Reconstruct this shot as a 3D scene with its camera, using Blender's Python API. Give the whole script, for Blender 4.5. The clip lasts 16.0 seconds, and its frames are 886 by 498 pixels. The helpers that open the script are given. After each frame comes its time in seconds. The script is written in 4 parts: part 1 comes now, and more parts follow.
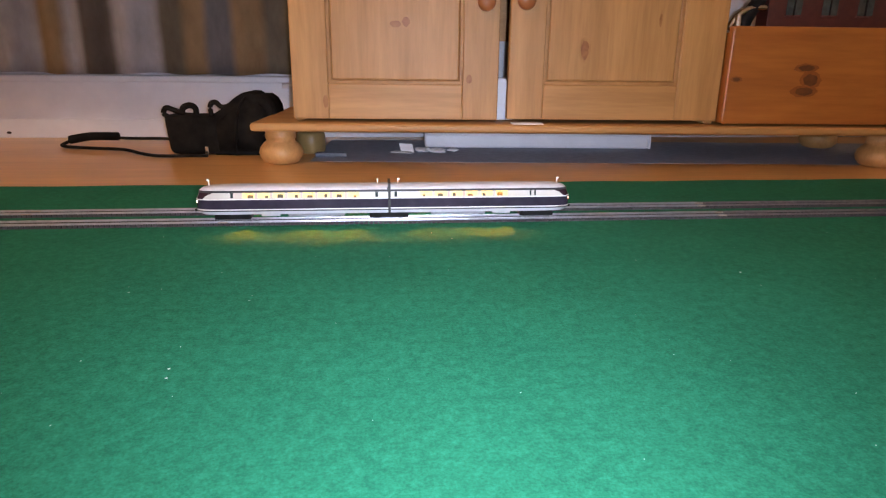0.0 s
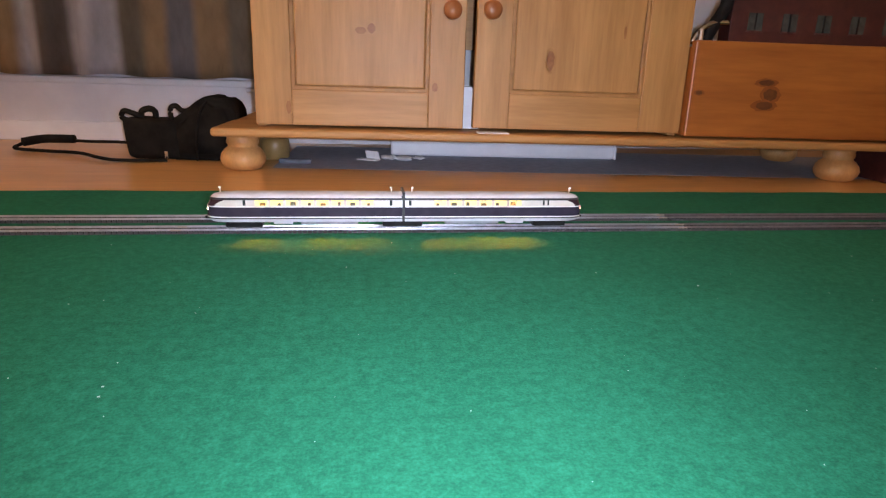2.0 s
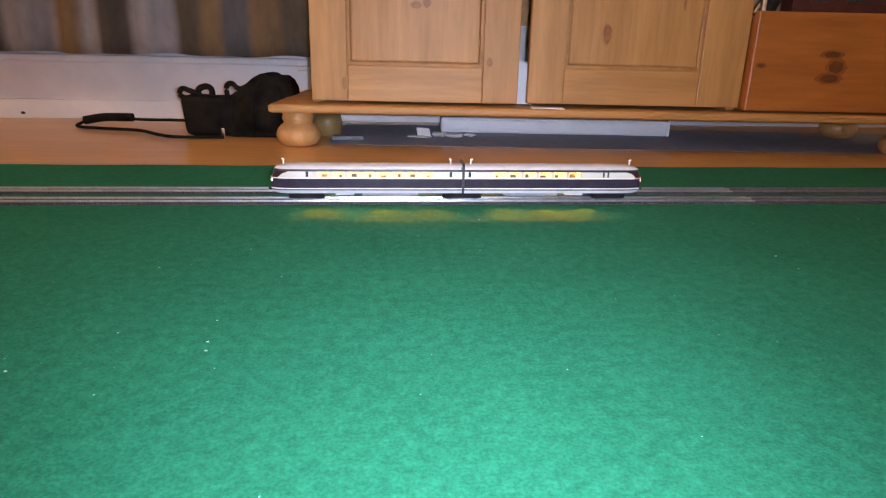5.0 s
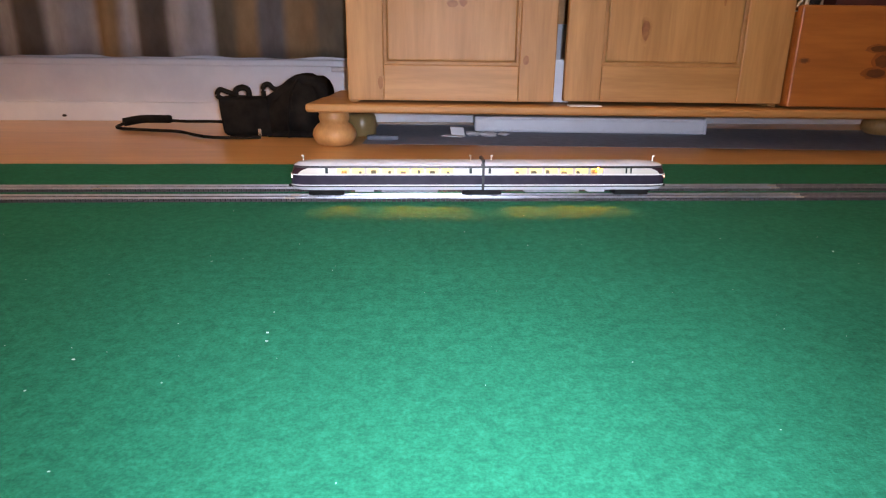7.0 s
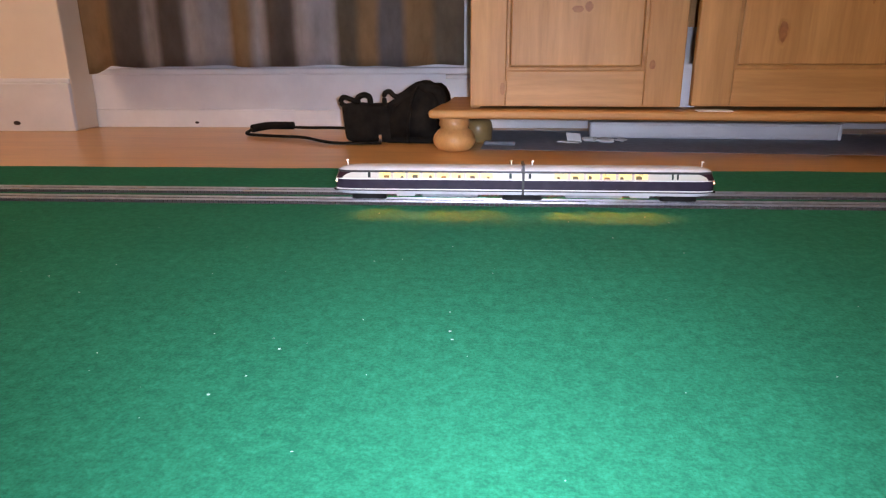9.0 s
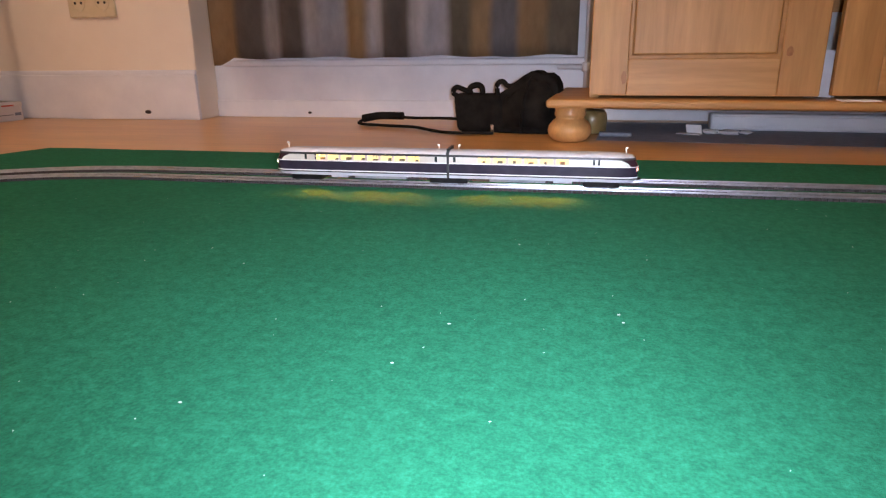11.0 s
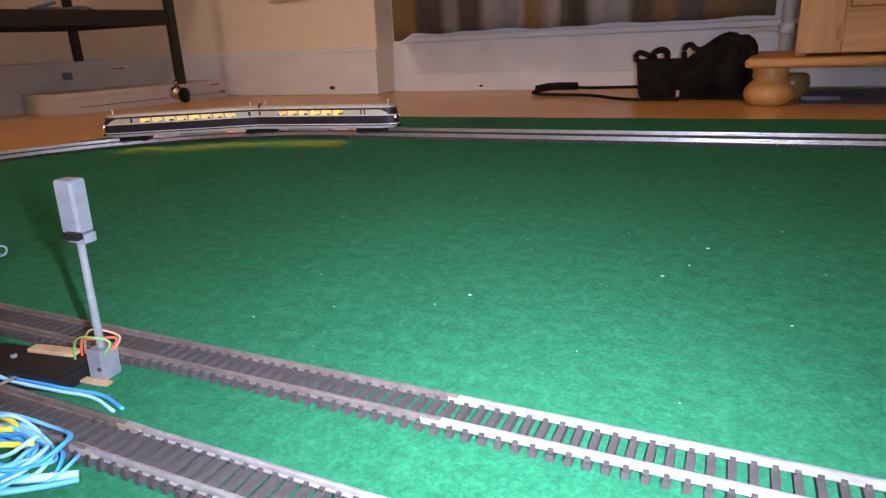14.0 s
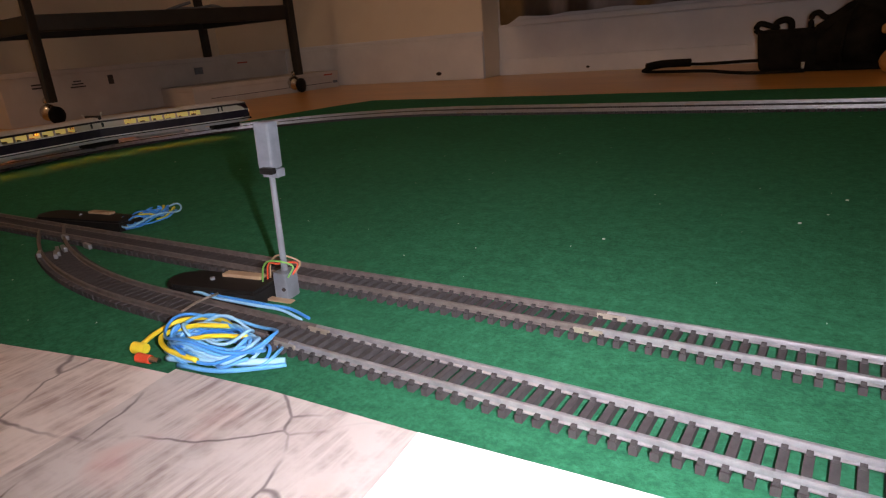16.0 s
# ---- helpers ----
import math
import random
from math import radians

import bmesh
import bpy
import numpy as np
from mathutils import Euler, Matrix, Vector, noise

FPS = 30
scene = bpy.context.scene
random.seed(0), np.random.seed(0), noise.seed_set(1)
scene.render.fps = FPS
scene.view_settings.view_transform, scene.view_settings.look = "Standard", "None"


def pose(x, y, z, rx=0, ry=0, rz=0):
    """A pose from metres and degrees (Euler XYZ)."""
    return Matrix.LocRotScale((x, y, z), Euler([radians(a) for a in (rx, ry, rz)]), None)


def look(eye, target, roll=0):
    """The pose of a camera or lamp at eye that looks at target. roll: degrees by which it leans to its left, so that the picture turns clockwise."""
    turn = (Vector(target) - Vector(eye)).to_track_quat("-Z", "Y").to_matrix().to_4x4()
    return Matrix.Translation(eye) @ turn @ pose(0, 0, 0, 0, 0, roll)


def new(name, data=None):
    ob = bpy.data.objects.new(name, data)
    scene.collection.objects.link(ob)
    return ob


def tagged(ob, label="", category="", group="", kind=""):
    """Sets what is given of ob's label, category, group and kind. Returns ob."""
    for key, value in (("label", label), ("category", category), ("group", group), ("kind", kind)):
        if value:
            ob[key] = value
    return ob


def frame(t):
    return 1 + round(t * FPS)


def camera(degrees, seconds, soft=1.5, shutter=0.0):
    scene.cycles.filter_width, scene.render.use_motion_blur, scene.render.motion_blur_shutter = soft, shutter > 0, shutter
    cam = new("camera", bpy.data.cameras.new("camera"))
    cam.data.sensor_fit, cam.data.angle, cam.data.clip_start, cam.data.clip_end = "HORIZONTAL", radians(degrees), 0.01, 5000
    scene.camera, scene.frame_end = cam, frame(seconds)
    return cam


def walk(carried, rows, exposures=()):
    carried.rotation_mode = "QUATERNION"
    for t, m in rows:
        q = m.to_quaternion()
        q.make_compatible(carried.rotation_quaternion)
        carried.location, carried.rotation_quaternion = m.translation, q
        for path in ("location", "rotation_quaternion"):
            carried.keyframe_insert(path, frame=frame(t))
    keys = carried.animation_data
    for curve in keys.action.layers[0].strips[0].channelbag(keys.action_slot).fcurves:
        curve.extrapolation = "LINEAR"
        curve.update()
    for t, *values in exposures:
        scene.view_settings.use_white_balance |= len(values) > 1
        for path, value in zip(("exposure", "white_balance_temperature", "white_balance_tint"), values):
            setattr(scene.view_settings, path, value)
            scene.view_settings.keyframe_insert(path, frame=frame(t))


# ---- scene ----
cam = camera(70.0, 16.0, 1.25)
PATH = [
    (0, (-0.01, 0.004, 0.209), (0.063, 1.914, -0.379), 0.7),
    (0.5, (0.019, 0.006, 0.216), (0.177, 1.916, -0.355), 0.9),
    (1, (0.019, 0.011, 0.215), (0.185, 1.922, -0.353), 0.5),
    (1.5, (0.009, 0.017, 0.213), (0.176, 1.932, -0.339), 1.9),
    (2, (0.005, 0.016, 0.21), (0.166, 1.927, -0.355), 1.9),
    (2.5, (0.007, 0.016, 0.208), (0.179, 1.926, -0.362), 1.6),
    (3, (-0.002, 0.012, 0.211), (0.165, 1.926, -0.344), 2.0),
    (3.5, (-0.013, 0.011, 0.207), (0.122, 1.925, -0.357), 2.3),
    (4, (-0.021, 0.011, 0.199), (0.084, 1.91, -0.419), 1.6),
    (4.2, (-0.024, 0.007, 0.201), (0.066, 1.907, -0.415), 1.4),
    (6.5, (-0.058, 0.017, 0.181), (-0.024, 1.919, -0.437), 1.3),
    (7, (-0.062, 0.011, 0.186), (-0.071, 1.916, -0.422), 0.7),
    (7.5, (-0.073, 0.009, 0.186), (-0.119, 1.914, -0.421), 0.7),
    (8, (-0.086, 0.01, 0.184), (-0.181, 1.912, -0.424), 0.3),
    (8.5, (-0.102, -0.008, 0.19), (-0.273, 1.892, -0.413), 0.1),
    (9, (-0.13, -0.001, 0.186), (-0.397, 1.891, -0.405), -0.3),
    (11.3, (-0.193, -0.016, 0.173), (-0.738, 1.814, -0.422), -1.2),
    (11.5, (-0.196, -0.019, 0.174), (-0.766, 1.805, -0.415), -1.7),
    (12, (-0.22, -0.028, 0.161), (-0.888, 1.758, -0.443), -2.9),
    (12.5, (-0.237, -0.036, 0.157), (-0.969, 1.723, -0.453), -2.1),
    (13, (-0.25, -0.045, 0.151), (-1.049, 1.68, -0.47), -2.6),
    (13.5, (-0.252, -0.053, 0.146), (-1.086, 1.653, -0.48), -2.7),
    (14, (-0.255, -0.065, 0.136), (-1.165, 1.604, -0.488), -2.6),
    (14.5, (-0.254, -0.074, 0.128), (-1.226, 1.562, -0.487), -3.5),
    (15, (-0.256, -0.081, 0.122), (-1.267, 1.528, -0.503), -3.1),
    (15.5, (-0.259, -0.092, 0.12), (-1.335, 1.473, -0.506), -4.3),
    (16, (-0.259, -0.107, 0.12), (-1.421, 1.394, -0.51), -5.0),
]
walk(cam, [(t, look(eye, target, roll)) for t, eye, target, roll in PATH],
     exposures=[(0, 0.04, 6050, 10), (4, 0.04, 6050, 10), (9, -0.02, 6050, 10), (11.5, -0.12, 6050, 10), (12.5, -0.25, 6050, 10), (13.5, -0.36, 6250, 10), (14.5, -0.88, 6750, 10), (15.2, -1.43, 7200, 11), (15.6, -1.80, 7500, 11), (16, -2.02, 7750, 12)])

# ---- world and light ----
world = bpy.data.worlds.new("night")
scene.world = world
world.use_nodes = True
world.node_tree.nodes["Background"].inputs[0].default_value = (1.0, 0.72, 0.5, 1)
world.node_tree.nodes["Background"].inputs[1].default_value = 0.01

# the room stands turned by four degrees to the cabinet
ROOM = pose(0, 0, 0, 0, 0, 4)


def ceiling_lamp():
    """The room's own lamp, out of the view: a warm glowing globe under the ceiling."""
    lamp = thing("ceiling_lamp", "warm glowing glass globe lamp under the ceiling", "lamp", ROOM @ pose(-1.35, -0.55, 2.12))
    bm = bmesh.new()
    bmesh.ops.create_uvsphere(bm, u_segments=24, v_segments=14, radius=0.11)
    part("globe", bm, LAMP_GLASS, lamp, "glowing opal globe", True)
    part("stem", rod((0, 0, 0.105), (0, 0, 0.33), 0.008), CHROME, lamp)




# ---- materials ----
def material(name, base=(0.5, 0.5, 0.5), rough=0.6, metal=0.0, emit=None, strength=0.0):
    m = bpy.data.materials.new(name)
    m.use_nodes = True
    b = m.node_tree.nodes["Principled BSDF"]
    b.inputs["Base Color"].default_value = (*base, 1)
    b.inputs["Roughness"].default_value = rough
    b.inputs["Metallic"].default_value = metal
    if emit:
        b.inputs["Emission Color"].default_value = (*emit, 1)
        b.inputs["Emission Strength"].default_value = strength
    return m


def node(m, kind, **inputs):
    n = m.node_tree.nodes.new(kind)
    for k, v in inputs.items():
        n.inputs[k].default_value = v
    return n


def link(m, a, b):
    m.node_tree.links.new(a, b)


def coords(m, scale=(1, 1, 1), kind="Object"):
    tc = node(m, "ShaderNodeTexCoord")
    mp = node(m, "ShaderNodeMapping", Scale=scale)
    link(m, tc.outputs[kind], mp.inputs["Vector"])
    return mp.outputs["Vector"]


def ramp(m, fac, stops):
    r = node(m, "ShaderNodeValToRGB")
    els = r.color_ramp.elements
    while len(els) < len(stops):
        els.new(0.5)
    for e, (p, c) in zip(els, stops):
        e.position, e.color = p, (*c, 1)
    link(m, fac, r.inputs["Fac"])
    return r.outputs["Color"]


def noisy(m, scale, detail=4.0, rough=0.6, stretch=(1, 1, 1)):
    n = node(m, "ShaderNodeTexNoise", Scale=scale, Detail=detail, Roughness=rough)
    link(m, coords(m, stretch), n.inputs["Vector"])
    return n.outputs["Fac"]


def bump(m, height, strength, distance):
    b = node(m, "ShaderNodeBump", Strength=strength, Distance=distance)
    link(m, height, b.inputs["Height"])
    link(m, b.outputs["Normal"], m.node_tree.nodes["Principled BSDF"].inputs["Normal"])


def colour(m, out):
    link(m, out, m.node_tree.nodes["Principled BSDF"].inputs["Base Color"])


def mixed(m, fac, a, b, mode="MIX"):
    x = node(m, "ShaderNodeMix")
    x.data_type, x.blend_type = "RGBA", mode
    for sock, v in ((x.inputs[0], fac), (x.inputs[6], a), (x.inputs[7], b)):
        if isinstance(v, (int, float)):
            sock.default_value = v
        elif isinstance(v, tuple):
            sock.default_value = (*v, 1)
        else:
            link(m, v, sock)
    return x.outputs[2]


def mottled(name, a, b, scale, rough=0.6, metal=0.0, relief=0.0, detail=5.0):
    """A surface whose colour wanders between a and b, with fine relief of that many metres."""
    m = material(name, a, rough, metal)
    colour(m, ramp(m, noisy(m, scale, detail), [(0.3, a), (0.7, b)]))
    if relief:
        bump(m, noisy(m, scale * 6), 0.6, relief)
    return m


def felt_material():
    m = material("green_felt", rough=0.95)
    big = noisy(m, 9, 5, 0.65)
    mid = noisy(m, 105, 6, 0.75)
    fine = noisy(m, 420, 4, 0.7)
    c = ramp(m, mid, [(0.30, (0.014, 0.112, 0.060)), (0.5, (0.019, 0.148, 0.080)), (0.70, (0.028, 0.190, 0.106))])
    c = mixed(m, 0.5, c, ramp(m, big, [(0.25, (0.72, 0.74, 0.74)), (0.75, (1.16, 1.14, 1.14))]), "MULTIPLY")
    c = mixed(m, 0.5, c, ramp(m, fine, [(0.3, (0.6, 0.6, 0.6)), (0.7, (1.3, 1.3, 1.3))]), "MULTIPLY")
    colour(m, c)
    bump(m, fine, 0.5, 0.0012)
    p = m.node_tree.nodes["Principled BSDF"]
    p.inputs["Specular IOR Level"].default_value = 0.06
    # fuzz of the felt; its yellow tint imitates warm lamplight farther off
    p.inputs["Sheen Weight"].default_value = 0.015
    p.inputs["Sheen Roughness"].default_value = 0.38
    p.inputs["Sheen Tint"].default_value = (0.58, 0.74, 0.26, 1)
    return m


def wood_material(name, dark, light, stretch, rough=0.4, scale=14.0, fine=0.5):
    """Grain that runs along the axis with the small stretch."""
    m = material(name, light, rough)
    long_grain = noisy(m, scale, 5, 0.6, stretch)
    lines = noisy(m, scale * 7, 4, 0.65, stretch)
    c = ramp(m, long_grain, [(0.25, dark), (0.5, tuple((a + b) / 2 for a, b in zip(dark, light))), (0.72, light)])
    c = mixed(m, fine, c, ramp(m, lines, [(0.3, (0.55, 0.47, 0.40)), (0.62, (1.06, 1.06, 1.06))]), "MULTIPLY")
    colour(m, c)
    bump(m, lines, 0.25, 0.0006)
    return m


def curtain_material():
    m = material("striped_curtain_cloth", rough=0.9)
    sep = node(m, "ShaderNodeSeparateXYZ")
    wander = node(m, "ShaderNodeTexNoise", Scale=5.0, Detail=2.0)
    link(m, coords(m, (1, 1, 0.6)), wander.inputs["Vector"])
    link(m, coords(m), sep.inputs[0])
    shift = node(m, "ShaderNodeMath")
    shift.operation = "MULTIPLY_ADD"
    shift.inputs[1].default_value = 0.03
    link(m, wander.outputs["Fac"], shift.inputs[0])
    link(m, sep.outputs["X"], shift.inputs[2])
    span = node(m, "ShaderNodeMapRange")
    span.inputs["From Min"].default_value, span.inputs["From Max"].default_value = -1.11, -0.173
    link(m, shift.outputs[0], span.inputs["Value"])
    # woven stripes from one side of the curtain to the other: tone and width
    tones = {"t": (0.36, 0.25, 0.14), "d": (0.15, 0.125, 0.11), "g": (0.40, 0.39, 0.42), "s": (0.18, 0.185, 0.21), "o": (0.17, 0.155, 0.125), "l": (0.50, 0.49, 0.53)}
    stripes = (("t", 0.075), ("d", 0.075), ("g", 0.05), ("d", 0.06), ("g", 0.105), ("t", 0.052), ("l", 0.043), ("d", 0.07), ("l", 0.095), ("o", 0.057), ("t", 0.048), ("s", 0.067), ("t", 0.067), ("o", 0.073))
    stops, at = [], 0.0
    for tone, width in stripes:
        stops += [(at / 0.937 + 0.012, tones[tone]), ((at + width) / 0.937 - 0.010, tones[tone])]
        at += width
    c = ramp(m, span.outputs["Result"], stops)
    c = mixed(m, 0.5, c, ramp(m, noisy(m, 30, 4, 0.6, (1, 1, 0.5)), [(0.3, (0.6, 0.6, 0.6)), (0.7, (1.2, 1.2, 1.2))]), "MULTIPLY")
    colour(m, c)
    bump(m, noisy(m, 900, 2), 0.3, 0.0004)
    return m


def sketch_material(name, shade, paper):
    """Paper shaded with slanting coloured-pencil strokes and crossed by thin dark lines."""
    m = material(name, paper, 0.8)
    tc = node(m, "ShaderNodeTexCoord")
    mp = node(m, "ShaderNodeMapping", Scale=(1.0, 0.09, 1.0), Rotation=(0, 0, radians(-28)))
    link(m, tc.outputs["Object"], mp.inputs["Vector"])
    strokes = node(m, "ShaderNodeTexNoise", Scale=330.0, Detail=4.0, Roughness=0.65)
    link(m, mp.outputs["Vector"], strokes.inputs["Vector"])
    broad = noisy(m, 38, 4, 0.65)
    mid = tuple((a + b) / 2 for a, b in zip(shade, paper))
    c = ramp(m, strokes.outputs["Fac"], [(0.36, shade), (0.5, mid), (0.64, paper)])
    c = mixed(m, ramp(m, broad, [(0.38, (0, 0, 0)), (0.62, (1, 1, 1))]), c, paper)
    c = mixed(m, 0.75, c, ramp(m, noisy(m, 21, 3, 0.6), [(0.58, (1, 1, 1)), (0.72, (1.0, 0.72, 0.70))]), "MULTIPLY")
    c = mixed(m, 0.6, c, ramp(m, noisy(m, 17, 3, 0.5, (1, 1.3, 2)), [(0.60, (1, 1, 1)), (0.74, (0.72, 0.82, 0.92))]), "MULTIPLY")
    wobble = node(m, "ShaderNodeTexNoise", Scale=26.0, Detail=3.0)
    link(m, coords(m), wobble.inputs["Vector"])
    sc = node(m, "ShaderNodeVectorMath")
    sc.operation = "SCALE"
    sc.inputs["Scale"].default_value = 0.016
    add = node(m, "ShaderNodeVectorMath")
    link(m, wobble.outputs["Color"], sc.inputs[0])
    link(m, coords(m, (1, 1, 0)), add.inputs[0])
    link(m, sc.outputs[0], add.inputs[1])
    v = node(m, "ShaderNodeTexVoronoi", Scale=17.0)
    v.feature = "DISTANCE_TO_EDGE"
    link(m, add.outputs[0], v.inputs["Vector"])
    lines = ramp(m, v.outputs["Distance"], [(0.0, (0.36, 0.34, 0.36)), (0.006, (0.46, 0.44, 0.46)), (0.014, (1, 1, 1))])
    patchy = ramp(m, noisy(m, 34, 2, 0.5), [(0.42, (0.1, 0.1, 0.1)), (0.58, (1, 1, 1))])
    c = mixed(m, 1.0, c, mixed(m, patchy, (1, 1, 1), lines), "MULTIPLY")
    colour(m, c)
    return m


FELT = felt_material()
FLOOR_WOOD = wood_material("beech_laminate", (0.56, 0.28, 0.085), (0.72, 0.40, 0.14), (0.12, 1, 1), 0.28, 12, 0.35)
PINE_UP = wood_material("pine_upright_grain", (0.345, 0.165, 0.044), (0.53, 0.285, 0.092), (1, 1, 0.08), 0.5, 16, 0.35)
PINE_ALONG = wood_material("pine_level_grain", (0.345, 0.165, 0.044), (0.53, 0.285, 0.092), (0.08, 1, 1), 0.5, 16, 0.35)
PINE_DARK = wood_material("orange_stained_pine", (0.28, 0.085, 0.014), (0.46, 0.16, 0.028), (0.09, 1, 1), 0.42, 14, 0.4)
PINE_TURNED = wood_material("turned_pine", (0.48, 0.25, 0.08), (0.66, 0.38, 0.14), (1, 1, 0.6), 0.4, 20, 0.3)
KNOT = mottled("dark_knot", (0.20, 0.070, 0.016), (0.34, 0.15, 0.040), 70, 0.5)
KNOT_RING = mottled("knot_ring_wood", (0.34, 0.155, 0.040), (0.46, 0.24, 0.070), 50, 0.4)
KNOT_RING_DARK = mottled("stained_ring_wood", (0.19, 0.052, 0.009), (0.28, 0.085, 0.015), 50, 0.4)
KNOT_DARK = mottled("burnt_knot", (0.085, 0.022, 0.006), (0.15, 0.045, 0.010), 70, 0.5)
GROOVE = mottled("deep_pine_moulding", (0.27, 0.125, 0.034), (0.40, 0.20, 0.058), 30, 0.5)
KNOB_WOOD = mottled("reddish_knob_wood", (0.28, 0.085, 0.022), (0.36, 0.13, 0.04), 60, 0.3)
WALL_PAINT = mottled("cream_wall_paint", (0.80, 0.70, 0.575), (0.86, 0.77, 0.645), 6, 0.75, 0, 0.0006)
WHITE_PAINT = mottled("white_gloss_paint", (0.70, 0.70, 0.74), (0.80, 0.80, 0.83), 11, 0.45, 0, 0.0004)
CEILING_PAINT = mottled("ceiling_paint", (0.72, 0.70, 0.66), (0.78, 0.76, 0.72), 5, 0.9)
CURTAIN = curtain_material()

BLACK_CLOTH = mottled("black_nylon", (0.006, 0.0055, 0.005), (0.021, 0.018, 0.015), 26, 0.9, 0, 0.0006)
BLACK_PLASTIC = mottled("black_plastic", (0.008, 0.008, 0.009), (0.018, 0.017, 0.017), 60, 0.45)
BLACK_STEEL = mottled("black_painted_steel", (0.012, 0.011, 0.010), (0.025, 0.022, 0.020), 40, 0.5)
CHROME = mottled("worn_chrome", (0.55, 0.52, 0.48), (0.72, 0.70, 0.66), 80, 0.22, 1.0)
RAIL = mottled("nickel_silver_rail", (0.42, 0.44, 0.50), (0.62, 0.65, 0.72), 120, 0.30, 0.9)
RAIL_DULL = mottled("tarnished_rail", (0.105, 0.088, 0.088), (0.19, 0.165, 0.165), 150, 0.5, 0.4)
RAIL_BRIGHT = mottled("polished_rail", (0.25, 0.25, 0.28), (0.42, 0.42, 0.46), 140, 0.36, 0.6)
SLEEPER = mottled("brown_plastic_sleeper", (0.044, 0.040, 0.044), (0.074, 0.068, 0.074), 200, 0.8)
JOINER = mottled("brass_rail_joiner", (0.40, 0.34, 0.28), (0.52, 0.47, 0.41), 150, 0.45, 0.7)
CREAM = mottled("ivory_coach_paint", (0.54, 0.51, 0.45), (0.60, 0.57, 0.50), 40, 0.35)
VIOLET = mottled("violet_coach_paint", (0.024, 0.018, 0.032), (0.036, 0.028, 0.046), 60, 0.25)
NOSE_PAINT = mottled("dark_nose_paint", (0.030, 0.014, 0.020), (0.042, 0.020, 0.028), 60, 0.25)
ROOF_PAINT = mottled("silver_roof_paint", (0.48, 0.47, 0.48), (0.57, 0.56, 0.57), 60, 0.4)
STRIPE = material("white_lining", (0.78, 0.77, 0.76), 0.4)
DARK_LINE = material("black_lining", (0.012, 0.012, 0.014), 0.4)
SKIRT = mottled("light_skirt_paint", (0.42, 0.43, 0.47), (0.50, 0.51, 0.56), 60, 0.35)
UNDER = mottled("grey_underframe", (0.16, 0.17, 0.19), (0.26, 0.27, 0.30), 90, 0.5)
INTERIOR = material("glowing_saloon_wall", (0.50, 0.38, 0.13), 0.7, 0, (1.0, 0.82, 0.28), 1.0)
POOL_HOOD = material("pale_pool_hood", (0.50, 0.42, 0.24), 0.6)
SEAT = material("brown_seat_cloth", (0.14, 0.12, 0.05), 0.8)
SALOON_LAMP = material("saloon_bulb", (1, 0.8, 0.4), 0.5, 0, (1.0, 0.165, 0.004), 42000.0)
HEADLAMP = material("headlamp_glow", (1, 0.9, 0.7), 0.3, 0, (1.0, 0.80, 0.50), 9.0)
TAIL_LAMP = material("tail_lamp_glow", (0.9, 0.3, 0.2), 0.3, 0, (1.0, 0.42, 0.28), 6.0)
TORCH = material("torch_diode", (1, 1, 1), 0.5, 0, (0.90, 0.93, 1.10), 43000.0)
LAMP_GLASS = material("lit_opal_glass", (0.9, 0.85, 0.7), 0.4, 0, (1.0, 0.67, 0.46), 112.0)
GREY_PLASTIC = mottled("light_grey_plastic", (0.12, 0.135, 0.165), (0.19, 0.21, 0.25), 90, 0.5)
BLUE_WIRE = mottled("blue_wire_sleeve", (0.02, 0.20, 0.62), (0.05, 0.32, 0.80), 60, 0.35)
LIGHT_BLUE_WIRE = mottled("pale_blue_wire_sleeve", (0.20, 0.50, 0.78), (0.34, 0.62, 0.85), 60, 0.35)
MID_BLUE_WIRE = mottled("mid_blue_wire_sleeve", (0.06, 0.30, 0.66), (0.12, 0.42, 0.78), 60, 0.35)
YELLOW_WIRE = mottled("yellow_wire_sleeve", (0.72, 0.55, 0.03), (0.85, 0.68, 0.07), 60, 0.35)
RED_WIRE = mottled("red_wire_sleeve", (0.62, 0.06, 0.03), (0.75, 0.12, 0.06), 60, 0.35)
GREEN_WIRE = mottled("green_wire_sleeve", (0.12, 0.35, 0.08), (0.2, 0.45, 0.12), 60, 0.35)
BROWN_WIRE = mottled("brown_board", (0.30, 0.20, 0.13), (0.42, 0.30, 0.20), 90, 0.7)
SKETCH = sketch_material("shaded_drawing_paper", (0.34, 0.25, 0.235), (0.66, 0.57, 0.545))
SKETCH_PALE = sketch_material("pale_drawing_paper", (0.27, 0.215, 0.21), (0.52, 0.465, 0.46))
PAPER = mottled("white_paper", (0.74, 0.72, 0.72), (0.80, 0.79, 0.79), 30, 0.8)
CARDBOARD = mottled("white_box_card", (0.58, 0.54, 0.52), (0.68, 0.64, 0.62), 14, 0.6)
PRINT = material("dark_print", (0.06, 0.05, 0.05), 0.6)
RED_PRINT = material("red_print", (0.5, 0.08, 0.05), 0.6)
SOCKET_PLASTIC = mottled("yellowed_socket_plastic", (0.62, 0.52, 0.33), (0.68, 0.58, 0.40), 40, 0.35)
DARK_HOLE = material("dark_hole", (0.03, 0.02, 0.02), 0.8)
GREY_SHEET = mottled("plain_grey_sheet", (0.36, 0.39, 0.46), (0.46, 0.49, 0.57), 60, 0.9, 0, 0.001)
BRICK_RED = mottled("brick_red_plastic", (0.046, 0.009, 0.007), (0.075, 0.017, 0.012), 60, 0.6)
